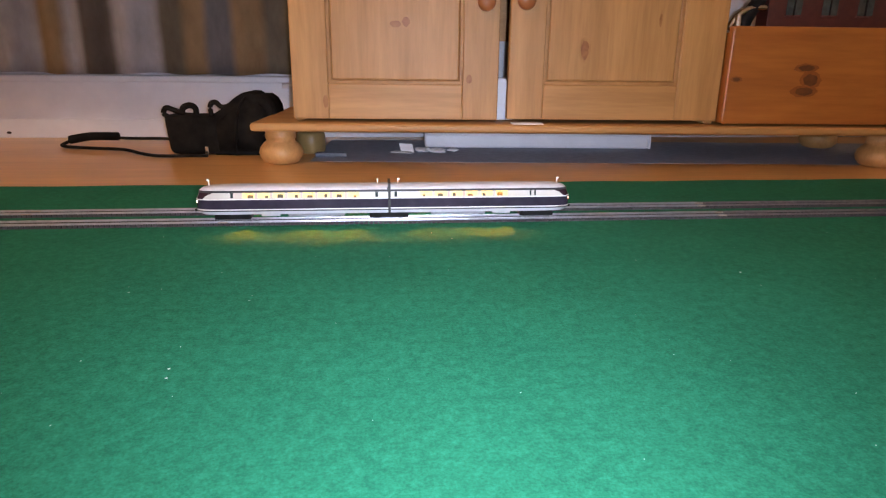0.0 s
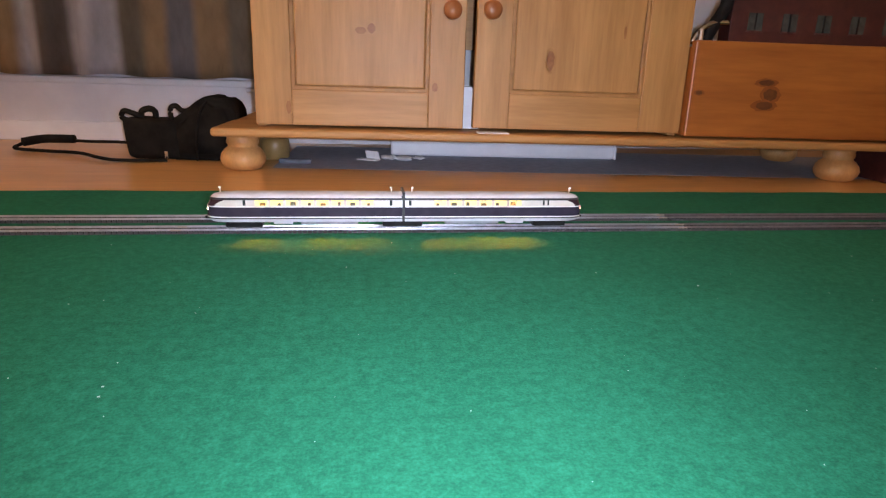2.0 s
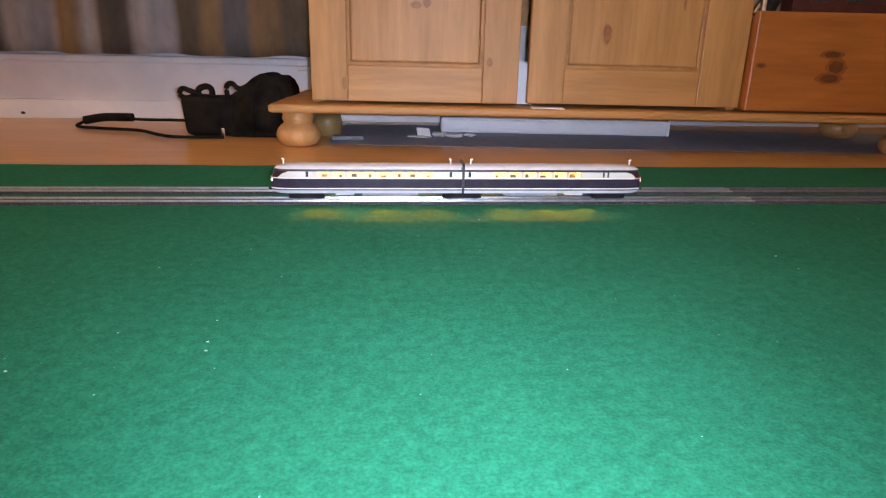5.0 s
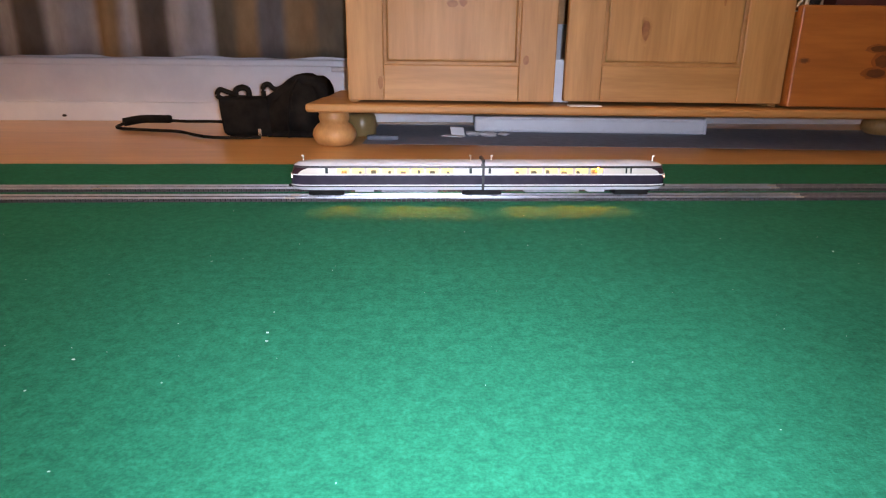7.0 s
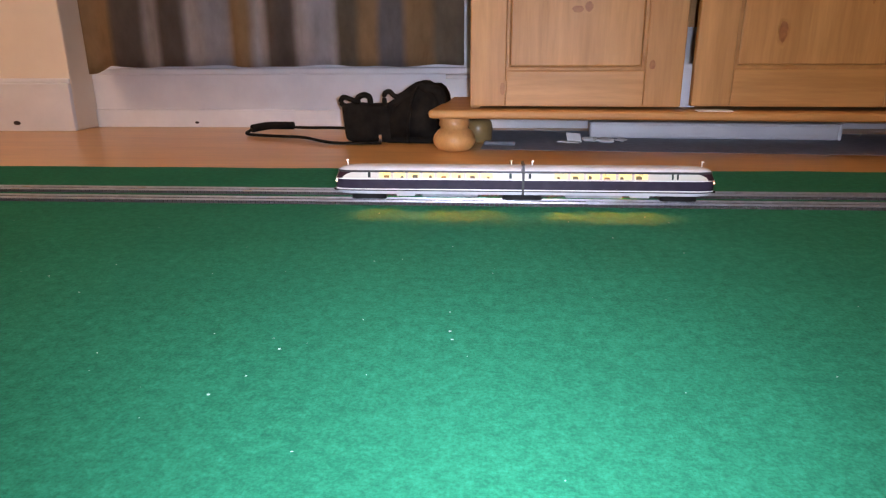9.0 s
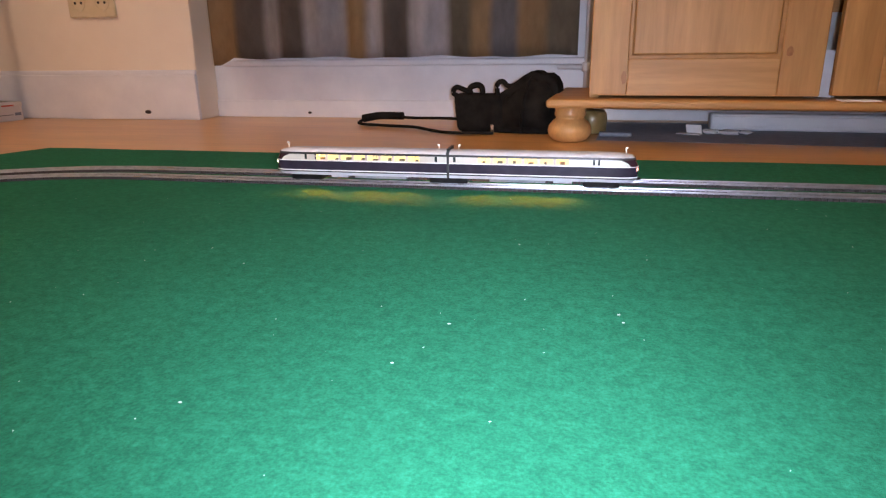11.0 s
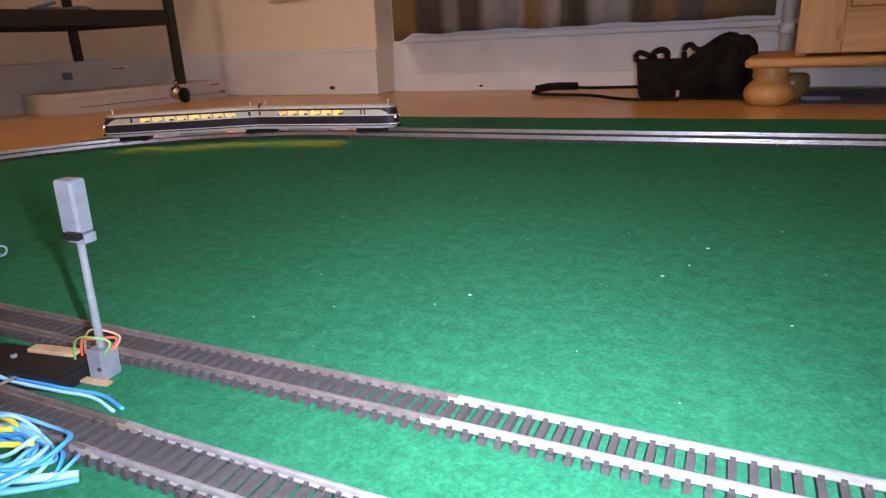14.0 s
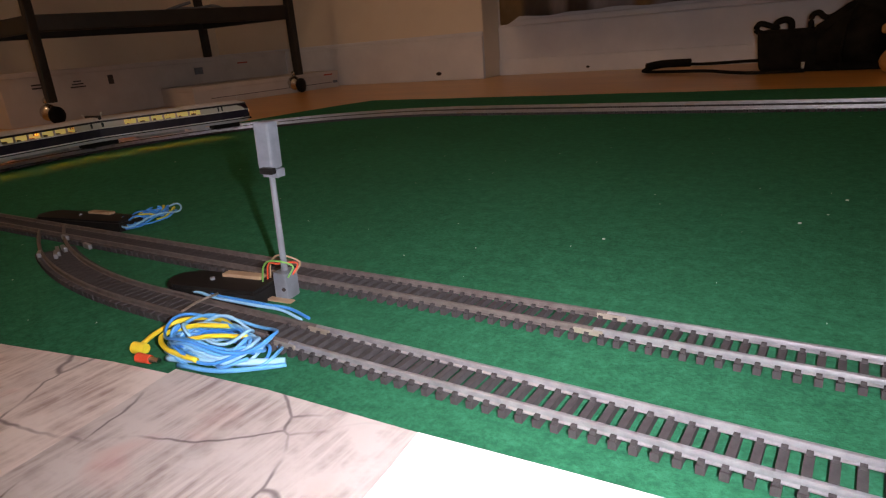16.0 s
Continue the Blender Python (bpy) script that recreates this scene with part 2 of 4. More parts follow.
DULL_GLASS = material("dark_pane", (0.03, 0.04, 0.04), 0.15)
LINT = mottled("greyish_lint", (0.34, 0.42, 0.37), (0.62, 0.68, 0.63), 300, 0.9)
HOUSE_PANE = mottled("dim_house_pane", (0.025, 0.032, 0.032), (0.07, 0.085, 0.08), 45, 0.2)
OLIVE = mottled("olive_glass", (0.22, 0.15, 0.055), (0.30, 0.21, 0.085), 30, 0.3)

for dull in (BLACK_PLASTIC, FELT, CURTAIN, BLACK_CLOTH, SLEEPER, GREY_SHEET, CARDBOARD):
    dull.node_tree.nodes["Principled BSDF"].inputs["Specular IOR Level"].default_value = 0.07


# ---- mesh helpers ----
def mesh(name, bm, mat, smooth=False):
    me = bpy.data.meshes.new(name)
    bm.normal_update()
    bm.to_mesh(me)
    bm.free()
    if mat:
        me.materials.append(mat)
    if smooth:
        me.polygons.foreach_set("use_smooth", [True] * len(me.polygons))
    return me


def part(name, bm, mat, parent=None, label="", smooth=False, at=None):
    ob = new(name, mesh(name, bm, mat, smooth))
    ob.parent = parent
    if at is not None:
        ob.matrix_basis = at
    if label:
        ob["label"] = label
    return ob


def thing(name, label, category, at=None, group="", kind=""):
    ob = new(name)
    ob.empty_display_size = 0.02
    if at is not None:
        ob.matrix_basis = at
    return tagged(ob, label, category, group, kind)


def solid(name, bm, mat, label, category, at=None, group="", kind="", smooth=False):
    ob = part(name, bm, mat, None, "", smooth, at)
    return tagged(ob, label, category, group, kind)


def block(x0, x1, y0, y1, z0, z1, bevel=0.0, bm=None, seg=2):
    own = bmesh.new()
    bmesh.ops.create_cube(own, size=1, matrix=Matrix.Translation(((x0 + x1) / 2, (y0 + y1) / 2, (z0 + z1) / 2)) @ Matrix.Diagonal((x1 - x0, y1 - y0, z1 - z0, 1)))
    if bevel:
        bmesh.ops.bevel(own, geom=own.edges[:], offset=bevel, segments=seg, affect="EDGES", profile=0.5)
    if bm is None:
        return own
    join(bm, own)
    return bm


def join(bm, other):
    me = bpy.data.meshes.new("tmp")
    other.to_mesh(me)
    other.free()
    bm.from_mesh(me)
    bpy.data.meshes.remove(me)


def rod(a, b, r0, r1=None, seg=10, bm=None):
    bm = bm or bmesh.new()
    a, b = Vector(a), Vector(b)
    q = (b - a).to_track_quat("Z", "Y").to_matrix().to_4x4()
    bmesh.ops.create_cone(bm, cap_ends=True, segments=seg, radius1=r0, radius2=r0 if r1 is None else r1, depth=(b - a).length,
                          matrix=Matrix.Translation((a + b) / 2) @ q)
    return bm


def turned(profile, seg=28, caps=True):
    """A solid turned round z from (radius, height) pairs."""
    bm = bmesh.new()
    rings = [[bm.verts.new((r * math.cos(2 * math.pi * k / seg), r * math.sin(2 * math.pi * k / seg), z)) for k in range(seg)] for r, z in profile]
    for a, b in zip(rings, rings[1:]):
        for k in range(seg):
            bm.faces.new((a[k], a[(k + 1) % seg], b[(k + 1) % seg], b[k]))
    if caps:
        bm.faces.new(rings[0][::-1])
        bm.faces.new(rings[-1])
    return bm


def tube(points, r, seg=8, bm=None):
    """A round cord along a list of points."""
    bm = bm or bmesh.new()
    pts = [Vector(p) for p in points]
    rings = []
    for i, p in enumerate(pts):
        d = (pts[min(i + 1, len(pts) - 1)] - pts[max(i - 1, 0)]).normalized()
        side = d.cross(Vector((0, 0, 1)))
        side = side.normalized() if side.length > 1e-4 else Vector((1, 0, 0))
        up = side.cross(d).normalized()
        rings.append([bm.verts.new(p + r * (math.cos(2 * math.pi * k / seg) * side + math.sin(2 * math.pi * k / seg) * up)) for k in range(seg)])
    for a, b in zip(rings, rings[1:]):
        for k in range(seg):
            bm.faces.new((a[k], b[k], b[(k + 1) % seg], a[(k + 1) % seg]))
    bm.faces.new(rings[0])
    bm.faces.new(rings[-1][::-1])
    return bm


def spline(points, n=8):
    """Catmull-Rom through the points."""
    p = [Vector(q) for q in points]
    p = [2 * p[0] - p[1]] + p + [2 * p[-1] - p[-2]]
    out = []
    for i in range(1, len(p) - 2):
        for k in range(n):
            t = k / n
            a, b, c, d = p[i - 1], p[i], p[i + 1], p[i + 2]
            out.append(0.5 * (2 * b + (c - a) * t + (2 * a - 5 * b + 4 * c - d) * t * t + (3 * b - a - 3 * c + d) * t ** 3))
    out.append(p[-2])
    return out


def prism(outline, z0, z1, bevel=0.0):
    """An upright prism over a plan outline."""
    bm = bmesh.new()
    lo = [bm.verts.new((x, y, z0)) for x, y in outline]
    hi = [bm.verts.new((x, y, z1)) for x, y in outline]
    n = len(outline)
    for k in range(n):
        bm.faces.new((lo[k], lo[(k + 1) % n], hi[(k + 1) % n], hi[k]))
    bm.faces.new(lo[::-1])
    top = bm.faces.new(hi)
    if bevel:
        bmesh.ops.bevel(bm, geom=list(top.edges), offset=bevel, segments=2, affect="EDGES")
    return bm


# ---- room ----
FLOOR_Z = -0.003
WALL_V, RECESS_V, RECESS_U = 1.613, 1.712, -1.197
WEST_U, EAST_U, SOUTH_V, TOP = -2.36, 2.3, -1.9, 2.45


def room():
    solid("floor", block(WEST_U - 0.1, EAST_U + 0.1, SOUTH_V - 0.1, RECESS_V + 0.2, FLOOR_Z - 0.1, FLOOR_Z), FLOOR_WOOD,
          "glossy beech-coloured laminate floor", "floor", ROOM, kind="structure")
    solid("ceiling", block(WEST_U - 0.1, EAST_U + 0.1, SOUTH_V - 0.1, RECESS_V + 0.2, TOP, TOP + 0.1), CEILING_PAINT,
          "plain white painted ceiling", "ceiling", ROOM, kind="structure")
    wn = solid("wall_north", block(WEST_U, RECESS_U, WALL_V, RECESS_V + 0.2, FLOOR_Z, TOP, 0.004), WALL_PAINT,
               "cream painted wall beside a window recess", "wall", ROOM, kind="structure")
    solid("wall_recess", block(RECESS_U, EAST_U, RECESS_V, RECESS_V + 0.2, FLOOR_Z, TOP), WHITE_PAINT,
          "white painted wall of the window recess", "wall", ROOM, kind="structure")
    solid("wall_west", block(WEST_U - 0.1, WEST_U, SOUTH_V, RECESS_V + 0.2, FLOOR_Z, TOP), WALL_PAINT, "cream painted side wall", "wall", ROOM, kind="structure")
    solid("wall_east", block(EAST_U, EAST_U + 0.1, SOUTH_V, RECESS_V + 0.2, FLOOR_Z, TOP), WALL_PAINT, "cream painted side wall", "wall", ROOM, kind="structure")
    solid("wall_south", block(WEST_U - 0.1, EAST_U + 0.1, SOUTH_V - 0.1, SOUTH_V, FLOOR_Z, TOP), WALL_PAINT, "cream painted wall", "wall", ROOM, kind="structure")
    # baseboard of the cream wall, with a rounded top edge
    bm = block(WEST_U, RECESS_U + 0.001, WALL_V - 0.014, WALL_V, FLOOR_Z, 0.118, 0.003)
    block(WEST_U, RECESS_U + 0.001, WALL_V - 0.009, WALL_V, 0.117, 0.130, 0.004, bm)
    solid("baseboard", bm, WHITE_PAINT, "white painted baseboard with a small top moulding", "baseboard", ROOM, kind="structure")
    # panel under the window, with a moulding and a ledge
    bm = block(RECESS_U, EAST_U, RECESS_V - 0.012, RECESS_V, FLOOR_Z, 0.044, 0.002)
    block(RECESS_U, EAST_U, RECESS_V - 0.006, RECESS_V, 0.0435, 0.135, 0.002, bm)
    solid("baseboard", bm, WHITE_PAINT, "white painted panel under the window with a moulding", "baseboard", ROOM, kind="structure")
    solid("window_ledge", block(RECESS_U + 0.05, EAST_U, RECESS_V - 0.055, RECESS_V, 0.136, 0.152, 0.004), WHITE_PAINT,
          "narrow white window ledge", "ledge", ROOM, kind="structure")


def felt_mat():
    rnd = random.Random(5)
    bm = bmesh.new()
    # outline of the mat: far edge nearly straight, side edge slanting, a little wavy
    far = [(-1.19 + 3.1 * k / 60, 1.062 + 0.0025 * math.sin(k * 1.3) + rnd.uniform(-0.0012, 0.0012)) for k in range(61)]
    near = [(1.91, -1.1), (-1.62, -1.1)]
    side = [(-1.62 + 0.41 * (k / 40) ** 0.8, -1.1 + 2.15 * k / 40 + rnd.uniform(-0.002, 0.002)) for k in range(1, 40)]
    side = [(-1.255 - 0.2 * (0.758 - v) + 0.004 * math.sin(v * 9) if v < 0.758 else -1.255 + 0.055 * ((v - 0.758) / 0.3) ** 1.3, v) for _, v in side]
    outline = far + [near[0], (side[0][0], -1.1)] + side
    ob = solid("felt_mat", prism(outline[::-1], FLOOR_Z, 0.0), FELT, "bright green felt mat spread on the laminate floor", "mat", ROOM)
    return ob


def lint():
    """Bits of pale lint and grit that lie on the mat."""
    rnd = random.Random(11)
    bm = bmesh.new()
    for k in range(260):
        u, v = rnd.uniform(-1.0, 0.9), rnd.uniform(-0.1, 0.75)
        r = rnd.choice((0.0002, 0.0002, 0.0003, 0.0003, 0.0004, 0.0005))
        bmesh.ops.create_icosphere(bm, subdivisions=1, radius=r, matrix=pose(u, v, r * 0.5, 0, 0, rnd.uniform(0, 180)) @ Matrix.Diagonal((rnd.uniform(0.7, 2.2), 1, 0.6, 1)))
    for x, y in ((-0.182, 0.401), (0.316, 0.602), (-0.308, 0.298), (-0.179, 0.388), (-0.29, 0.359), (-0.40, 0.23)):
        p = ROOM.inverted() @ Vector((x, y, 0))
        bmesh.ops.create_icosphere(bm, subdivisions=1, radius=0.0008, matrix=pose(p.x, p.y, 0.0005) @ Matrix.Diagonal((1.5, 1, 0.6, 1)))
    solid("lint", bm, LINT, "scattered pale lint specks on the felt", "lint", ROOM, kind="stuff")


def curtain():
    bm = bmesh.new()
    n, rows = 260, 10
    u0, u1 = -1.125, -0.188
    grid = []
    for j in range(rows + 1):
        line = []
        for i in range(n + 1):
            u = u0 + (u1 - u0) * i / n
            hem = 0.158 + 0.0018 * math.sin(u * 21) + 0.0012 * math.sin(u * 47 + 1)
            if u < -1.07:
                hem -= 0.018 * min(1.0, (-1.07 - u) / 0.04)
            z = hem + (1.25 - hem) * (j / rows) ** 1.5
            v = 1.585 + 0.012 * math.sin(u * 62 + 1.5 * math.sin(u * 9)) * (1 - 0.3 * j / rows) + 0.008 * math.sin(u * 23)
            line.append(bm.verts.new((u, v, z)))
        grid.append(line)
    for a, b in zip(grid, grid[1:]):
        for i in range(n):
            bm.faces.new((a[i], a[i + 1], b[i + 1], b[i]))
    bmesh.ops.solidify(bm, geom=bm.faces[:], thickness=0.002)
    c = thing("curtain", "brown, grey and tan striped curtain hanging before a dark window", "curtain", ROOM)
    part("cloth", bm, CURTAIN, c, smooth=True)
    part("curtain_rail", rod((u0 - 0.05, 1.59, 1.26), (u1 + 0.05, 1.59, 1.26), 0.012), WHITE_PAINT, c)


def heating_pipe():
    p = thing("heating_pipe", "white painted heating pipe beside the curtain", "pipe", ROOM @ pose(-0.160, 1.645, 0))
    part("pipe", rod((0, 0, FLOOR_Z), (0, 0, 1.3), 0.011, 0.011, 18), WHITE_PAINT, p, smooth=True)
    part("collar", turned([(0.011, 0.118), (0.016, 0.120), (0.017, 0.130), (0.016, 0.140), (0.011, 0.142)], 18), WHITE_PAINT, p, smooth=True)
    part("branch", rod((0, 0, 0.130), (-0.075, 0.004, 0.130), 0.006, 0.006, 12), WHITE_PAINT, p, smooth=True)


def wall_socket():
    s = thing("wall_socket", "yellowed double wall socket on the cream wall", "socket", ROOM @ pose(-1.482, WALL_V, 0.305))
    part("plate", block(-0.071, 0.071, -0.011, 0, -0.037, 0.037, 0.004), SOCKET_PLASTIC, s)
    for dx in (-0.036, 0.036):
        ring = turned([(0.021, 0.0), (0.021, 0.0022), (0.0185, 0.0022), (0.0175, 0.0006), (0.001, 0.0006)], 24)
        part("socket_well", ring, SOCKET_PLASTIC, s, at=pose(dx, -0.0115, 0, 90, 0, 0))
        for dz in (-0.0095, 0.0095):
            part("pin_hole", rod((dx + dz, -0.0132, 0), (dx + dz, -0.0118, 0), 0.0035), DARK_HOLE, s)


def nail_holes():
    for u, v, z, w in ((-1.352, WALL_V - 0.0142, 0.018, 0.010), (-0.916, RECESS_V - 0.0122, 0.010, 0.006)):
        bm = turned([(w, 0), (w * 0.8, 0.002), (w * 0.3, 0.003)], 14)
        solid("cable_stub", bm, DARK_HOLE, "dark chipped cable hole in the baseboard", "hole", ROOM @ pose(u, v, z, 90, 0, 0) @ Matrix.Diagonal((1, 0.55, 1, 1)))


room()
ceiling_lamp()
felt_mat()
lint()
curtain()
wall_socket()
heating_pipe()
nail_holes()


# ---- cabinet ----
def bun_foot(parent, x, y):
    h = 0.072
    prof = [(0.026, 0.0), (0.034, 0.003), (0.041, 0.012), (0.0435, 0.021), (0.041, 0.031), (0.034, 0.040), (0.0285, 0.044), (0.0275, 0.047), (0.030, 0.050), (0.0305, 0.056), (0.029, 0.060), (0.031, 0.066), (0.031, h)]
    part("bun_foot", turned(prof, 36), PINE_TURNED, parent, "turned pine bun foot", True, pose(x, y, FLOOR_Z))


def knot(parent, x, y, z, w, h):
    bm = bmesh.new()
    rnd = random.Random(int((x + 3) * 1000 + z * 77))
    n = 18
    ring = bmesh.new()
    for b, size, deep in ((ring, 1.45, 0.0002), (bm, 0.95, 0.0004)):
        vs = [b.verts.new((x + size * w * math.cos(6.2832 * k / n) * rnd.uniform(0.86, 1.08), y, z + size * h * math.sin(6.2832 * k / n) * rnd.uniform(0.86, 1.08))) for k in range(n)]
        ext = bmesh.ops.extrude_face_region(b, geom=[b.faces.new(vs)])
        bmesh.ops.translate(b, verts=[v for v in ext["geom"] if isinstance(v, bmesh.types.BMVert)], vec=(0, -deep, 0))
    part("knot_ring", ring, KNOT_RING_DARK if x > 0.5 else KNOT_RING, parent)
    part("knot", bm, KNOT_DARK if x > 0.5 else KNOT, parent, "dark knot in the pine")


DOOR_Y = 1.247


def cabinet_door(cab, x0, x1, z0, z1, knob_x, knob_z, st2=0.068):
    d = part("door", block(x0, x1, DOOR_Y + 0.009, DOOR_Y + 0.018, z0 + 0.001, z1), PINE_UP, cab, "pine panelled door")
    st, rail = 0.068, 0.066
    y0, y1 = DOOR_Y, DOOR_Y + 0.010
    part("stile", block(x0, x0 + st, y0, y1, z0, z1, 0.002), PINE_UP, d)
    part("stile", block(x1 - st2, x1, y0, y1, z0, z1, 0.002), PINE_UP, d)
    part("rail", block(x0 + st, x1 - st2, y0 + 0.0004, y1, z0, z0 + rail, 0.002), PINE_ALONG, d)
    part("rail", block(x0 + st, x1 - st2, y0 + 0.0004, y1, z1 - rail, z1, 0.002), PINE_ALONG, d)
    # moulding round the field
    a0, a1, b0, b1 = x0 + st, x1 - st2, z0 + rail, z1 - rail
    bm = bmesh.new()
    for p, q in (((a0, b0), (a1, b0)), ((a0, b1), (a1, b1))):
        block(p[0], q[0], y0 + 0.003, y0 + 0.010, p[1] - 0.001, p[1] + 0.007, 0.002, bm)
    for xx in (a0, a1):
        block(xx - 0.001 if xx == a0 else xx - 0.007, xx + 0.007 if xx == a0 else xx + 0.001, y0 + 0.0032, y0 + 0.010, b0, b1, 0.002, bm)
    part("moulding", bm, GROOVE, d, "dark-edged moulding")
    part("field", block(a0 + 0.007, a1 - 0.007, y0 + 0.004, y0 + 0.012, b0 + 0.007, b1 - 0.007, 0.003), PINE_UP, d)
    k = turned([(0.008, 0), (0.008, 0.008), (0.014, 0.012), (0.0172, 0.018), (0.0165, 0.024), (0.011, 0.028), (0.003, 0.0295)], 26)
    part("knob", k, KNOB_WOOD, d, "round reddish wooden knob", True, pose(knob_x, y0, knob_z, 90, 0, 0))
    return d


def cabinet():
    cab = thing("cabinet", "low pine cabinet on bun feet with two panelled doors", "cabinet")
    bx0, bx1 = -0.328, 1.03
    part("base_board", block(bx0, bx1, 1.208, 1.60, 0.067, 0.083, 0.006, seg=3), PINE_ALONG, cab, "rounded pine base board")
    for x, y in ((-0.287, 1.283), (0.941, 1.283), (-0.287, 1.555), (0.985, 1.565)):
        bun_foot(cab, x, y)
    part("side_panel", block(-0.252, -0.234, 1.266, 1.58, 0.083, 0.78, 0.002), PINE_UP, cab)
    part("side_panel", block(0.552, 0.570, 1.262, 1.58, 0.0835, 0.78, 0.002), PINE_UP, cab)
    part("top", block(-0.29, 0.62, 1.22, 1.60, 0.78, 0.802, 0.006), PINE_ALONG, cab)
    part("shelf", block(-0.234, 0.56, 1.30, 1.57, 0.42, 0.436, 0.002), PINE_ALONG, cab)
    part("back_panel", block(-0.234, 0.56, 1.572, 1.58, 0.24, 0.78), PINE_ALONG, cab)
    d1 = cabinet_door(cab, -0.252, 0.139, 0.088, 0.776, 0.111, 0.302)
    d2 = cabinet_door(cab, 0.158, 0.570, 0.090, 0.776, 0.184, 0.305, 0.084)
    yk = DOOR_Y + 0.0003
    knot(d1, -0.056, DOOR_Y + 0.0042, 0.262, 0.011, 0.007)
    knot(d1, -0.036, DOOR_Y + 0.0041, 0.266, 0.008, 0.009)
    knot(d1, 0.083, yk, 0.164, 0.006, 0.009)
    knot(d1, -0.190, yk, 0.121, 0.005, 0.013)
    knot(d2, 0.302, DOOR_Y + 0.0042, 0.220, 0.008, 0.020)
    knot(d2, 0.442, DOOR_Y + 0.0042, 0.275, 0.003, 0.013)
    # the strip of light stuff that shows between the doors
    part("hinge_strip", block(0.128, 0.176, 1.30, 1.305, 0.084, 0.165), WHITE_PAINT, cab, "white sheet inside the cabinet")
    # open drawer section beside the doors
    dr = part("drawer", block(0.572, 1.03, 1.226, 1.246, 0.0865, 0.266, 0.003), PINE_DARK, cab, "wide drawer front of darker orange-stained pine")
    part("drawer_side", block(0.574, 0.598, 1.246, 1.57, 0.0865, 0.255), PINE_DARK, dr)
    part("drawer_side", block(1.012, 1.028, 1.246, 1.57, 0.0865, 0.255), PINE_DARK, dr)
    part("drawer_lid", block(0.598, 1.012, 1.246, 1.57, 0.243, 0.255), PINE_DARK, dr)
    knot(dr, 0.722, 1.2258, 0.192, 0.017, 0.006)
    knot(dr, 0.733, 1.22575, 0.170, 0.015, 0.012)
    knot(dr, 0.724, 1.2257, 0.149, 0.019, 0.008)
    knot(dr, 0.590, 1.2258, 0.170, 0.008, 0.004)


def model_house():
    h = thing("model_house", "dark brick-red model building standing on the drawer", "model house", pose(0.0, 1.29, 0.255))
    part("wall", block(0.665, 1.02, 0, 0.045, 0, 0.30, 0.001), BRICK_RED, h)
    part("plinth", block(0.662, 1.024, -0.003, 0.048, 0, 0.012, 0.001), BRICK_RED, h)
    part("cornice", block(0.663, 1.022, -0.004, 0.047, 0.105, 0.112, 0.001), BRICK_RED, h)
    for k in range(5):
        x = 0.70 + 0.071 * k
        for z in (0.035, 0.14):
            w = part("window", block(x, x + 0.030, -0.0015, 0.002, z, z + 0.033), HOUSE_PANE, h)
            part("window_frame", block(x + 0.0135, x + 0.0165, -0.0028, 0, z, z + 0.033), BLACK_PLASTIC, w)
            part("window_sill", block(x - 0.002, x + 0.032, -0.003, 0, z - 0.003, z), BRICK_RED, w)


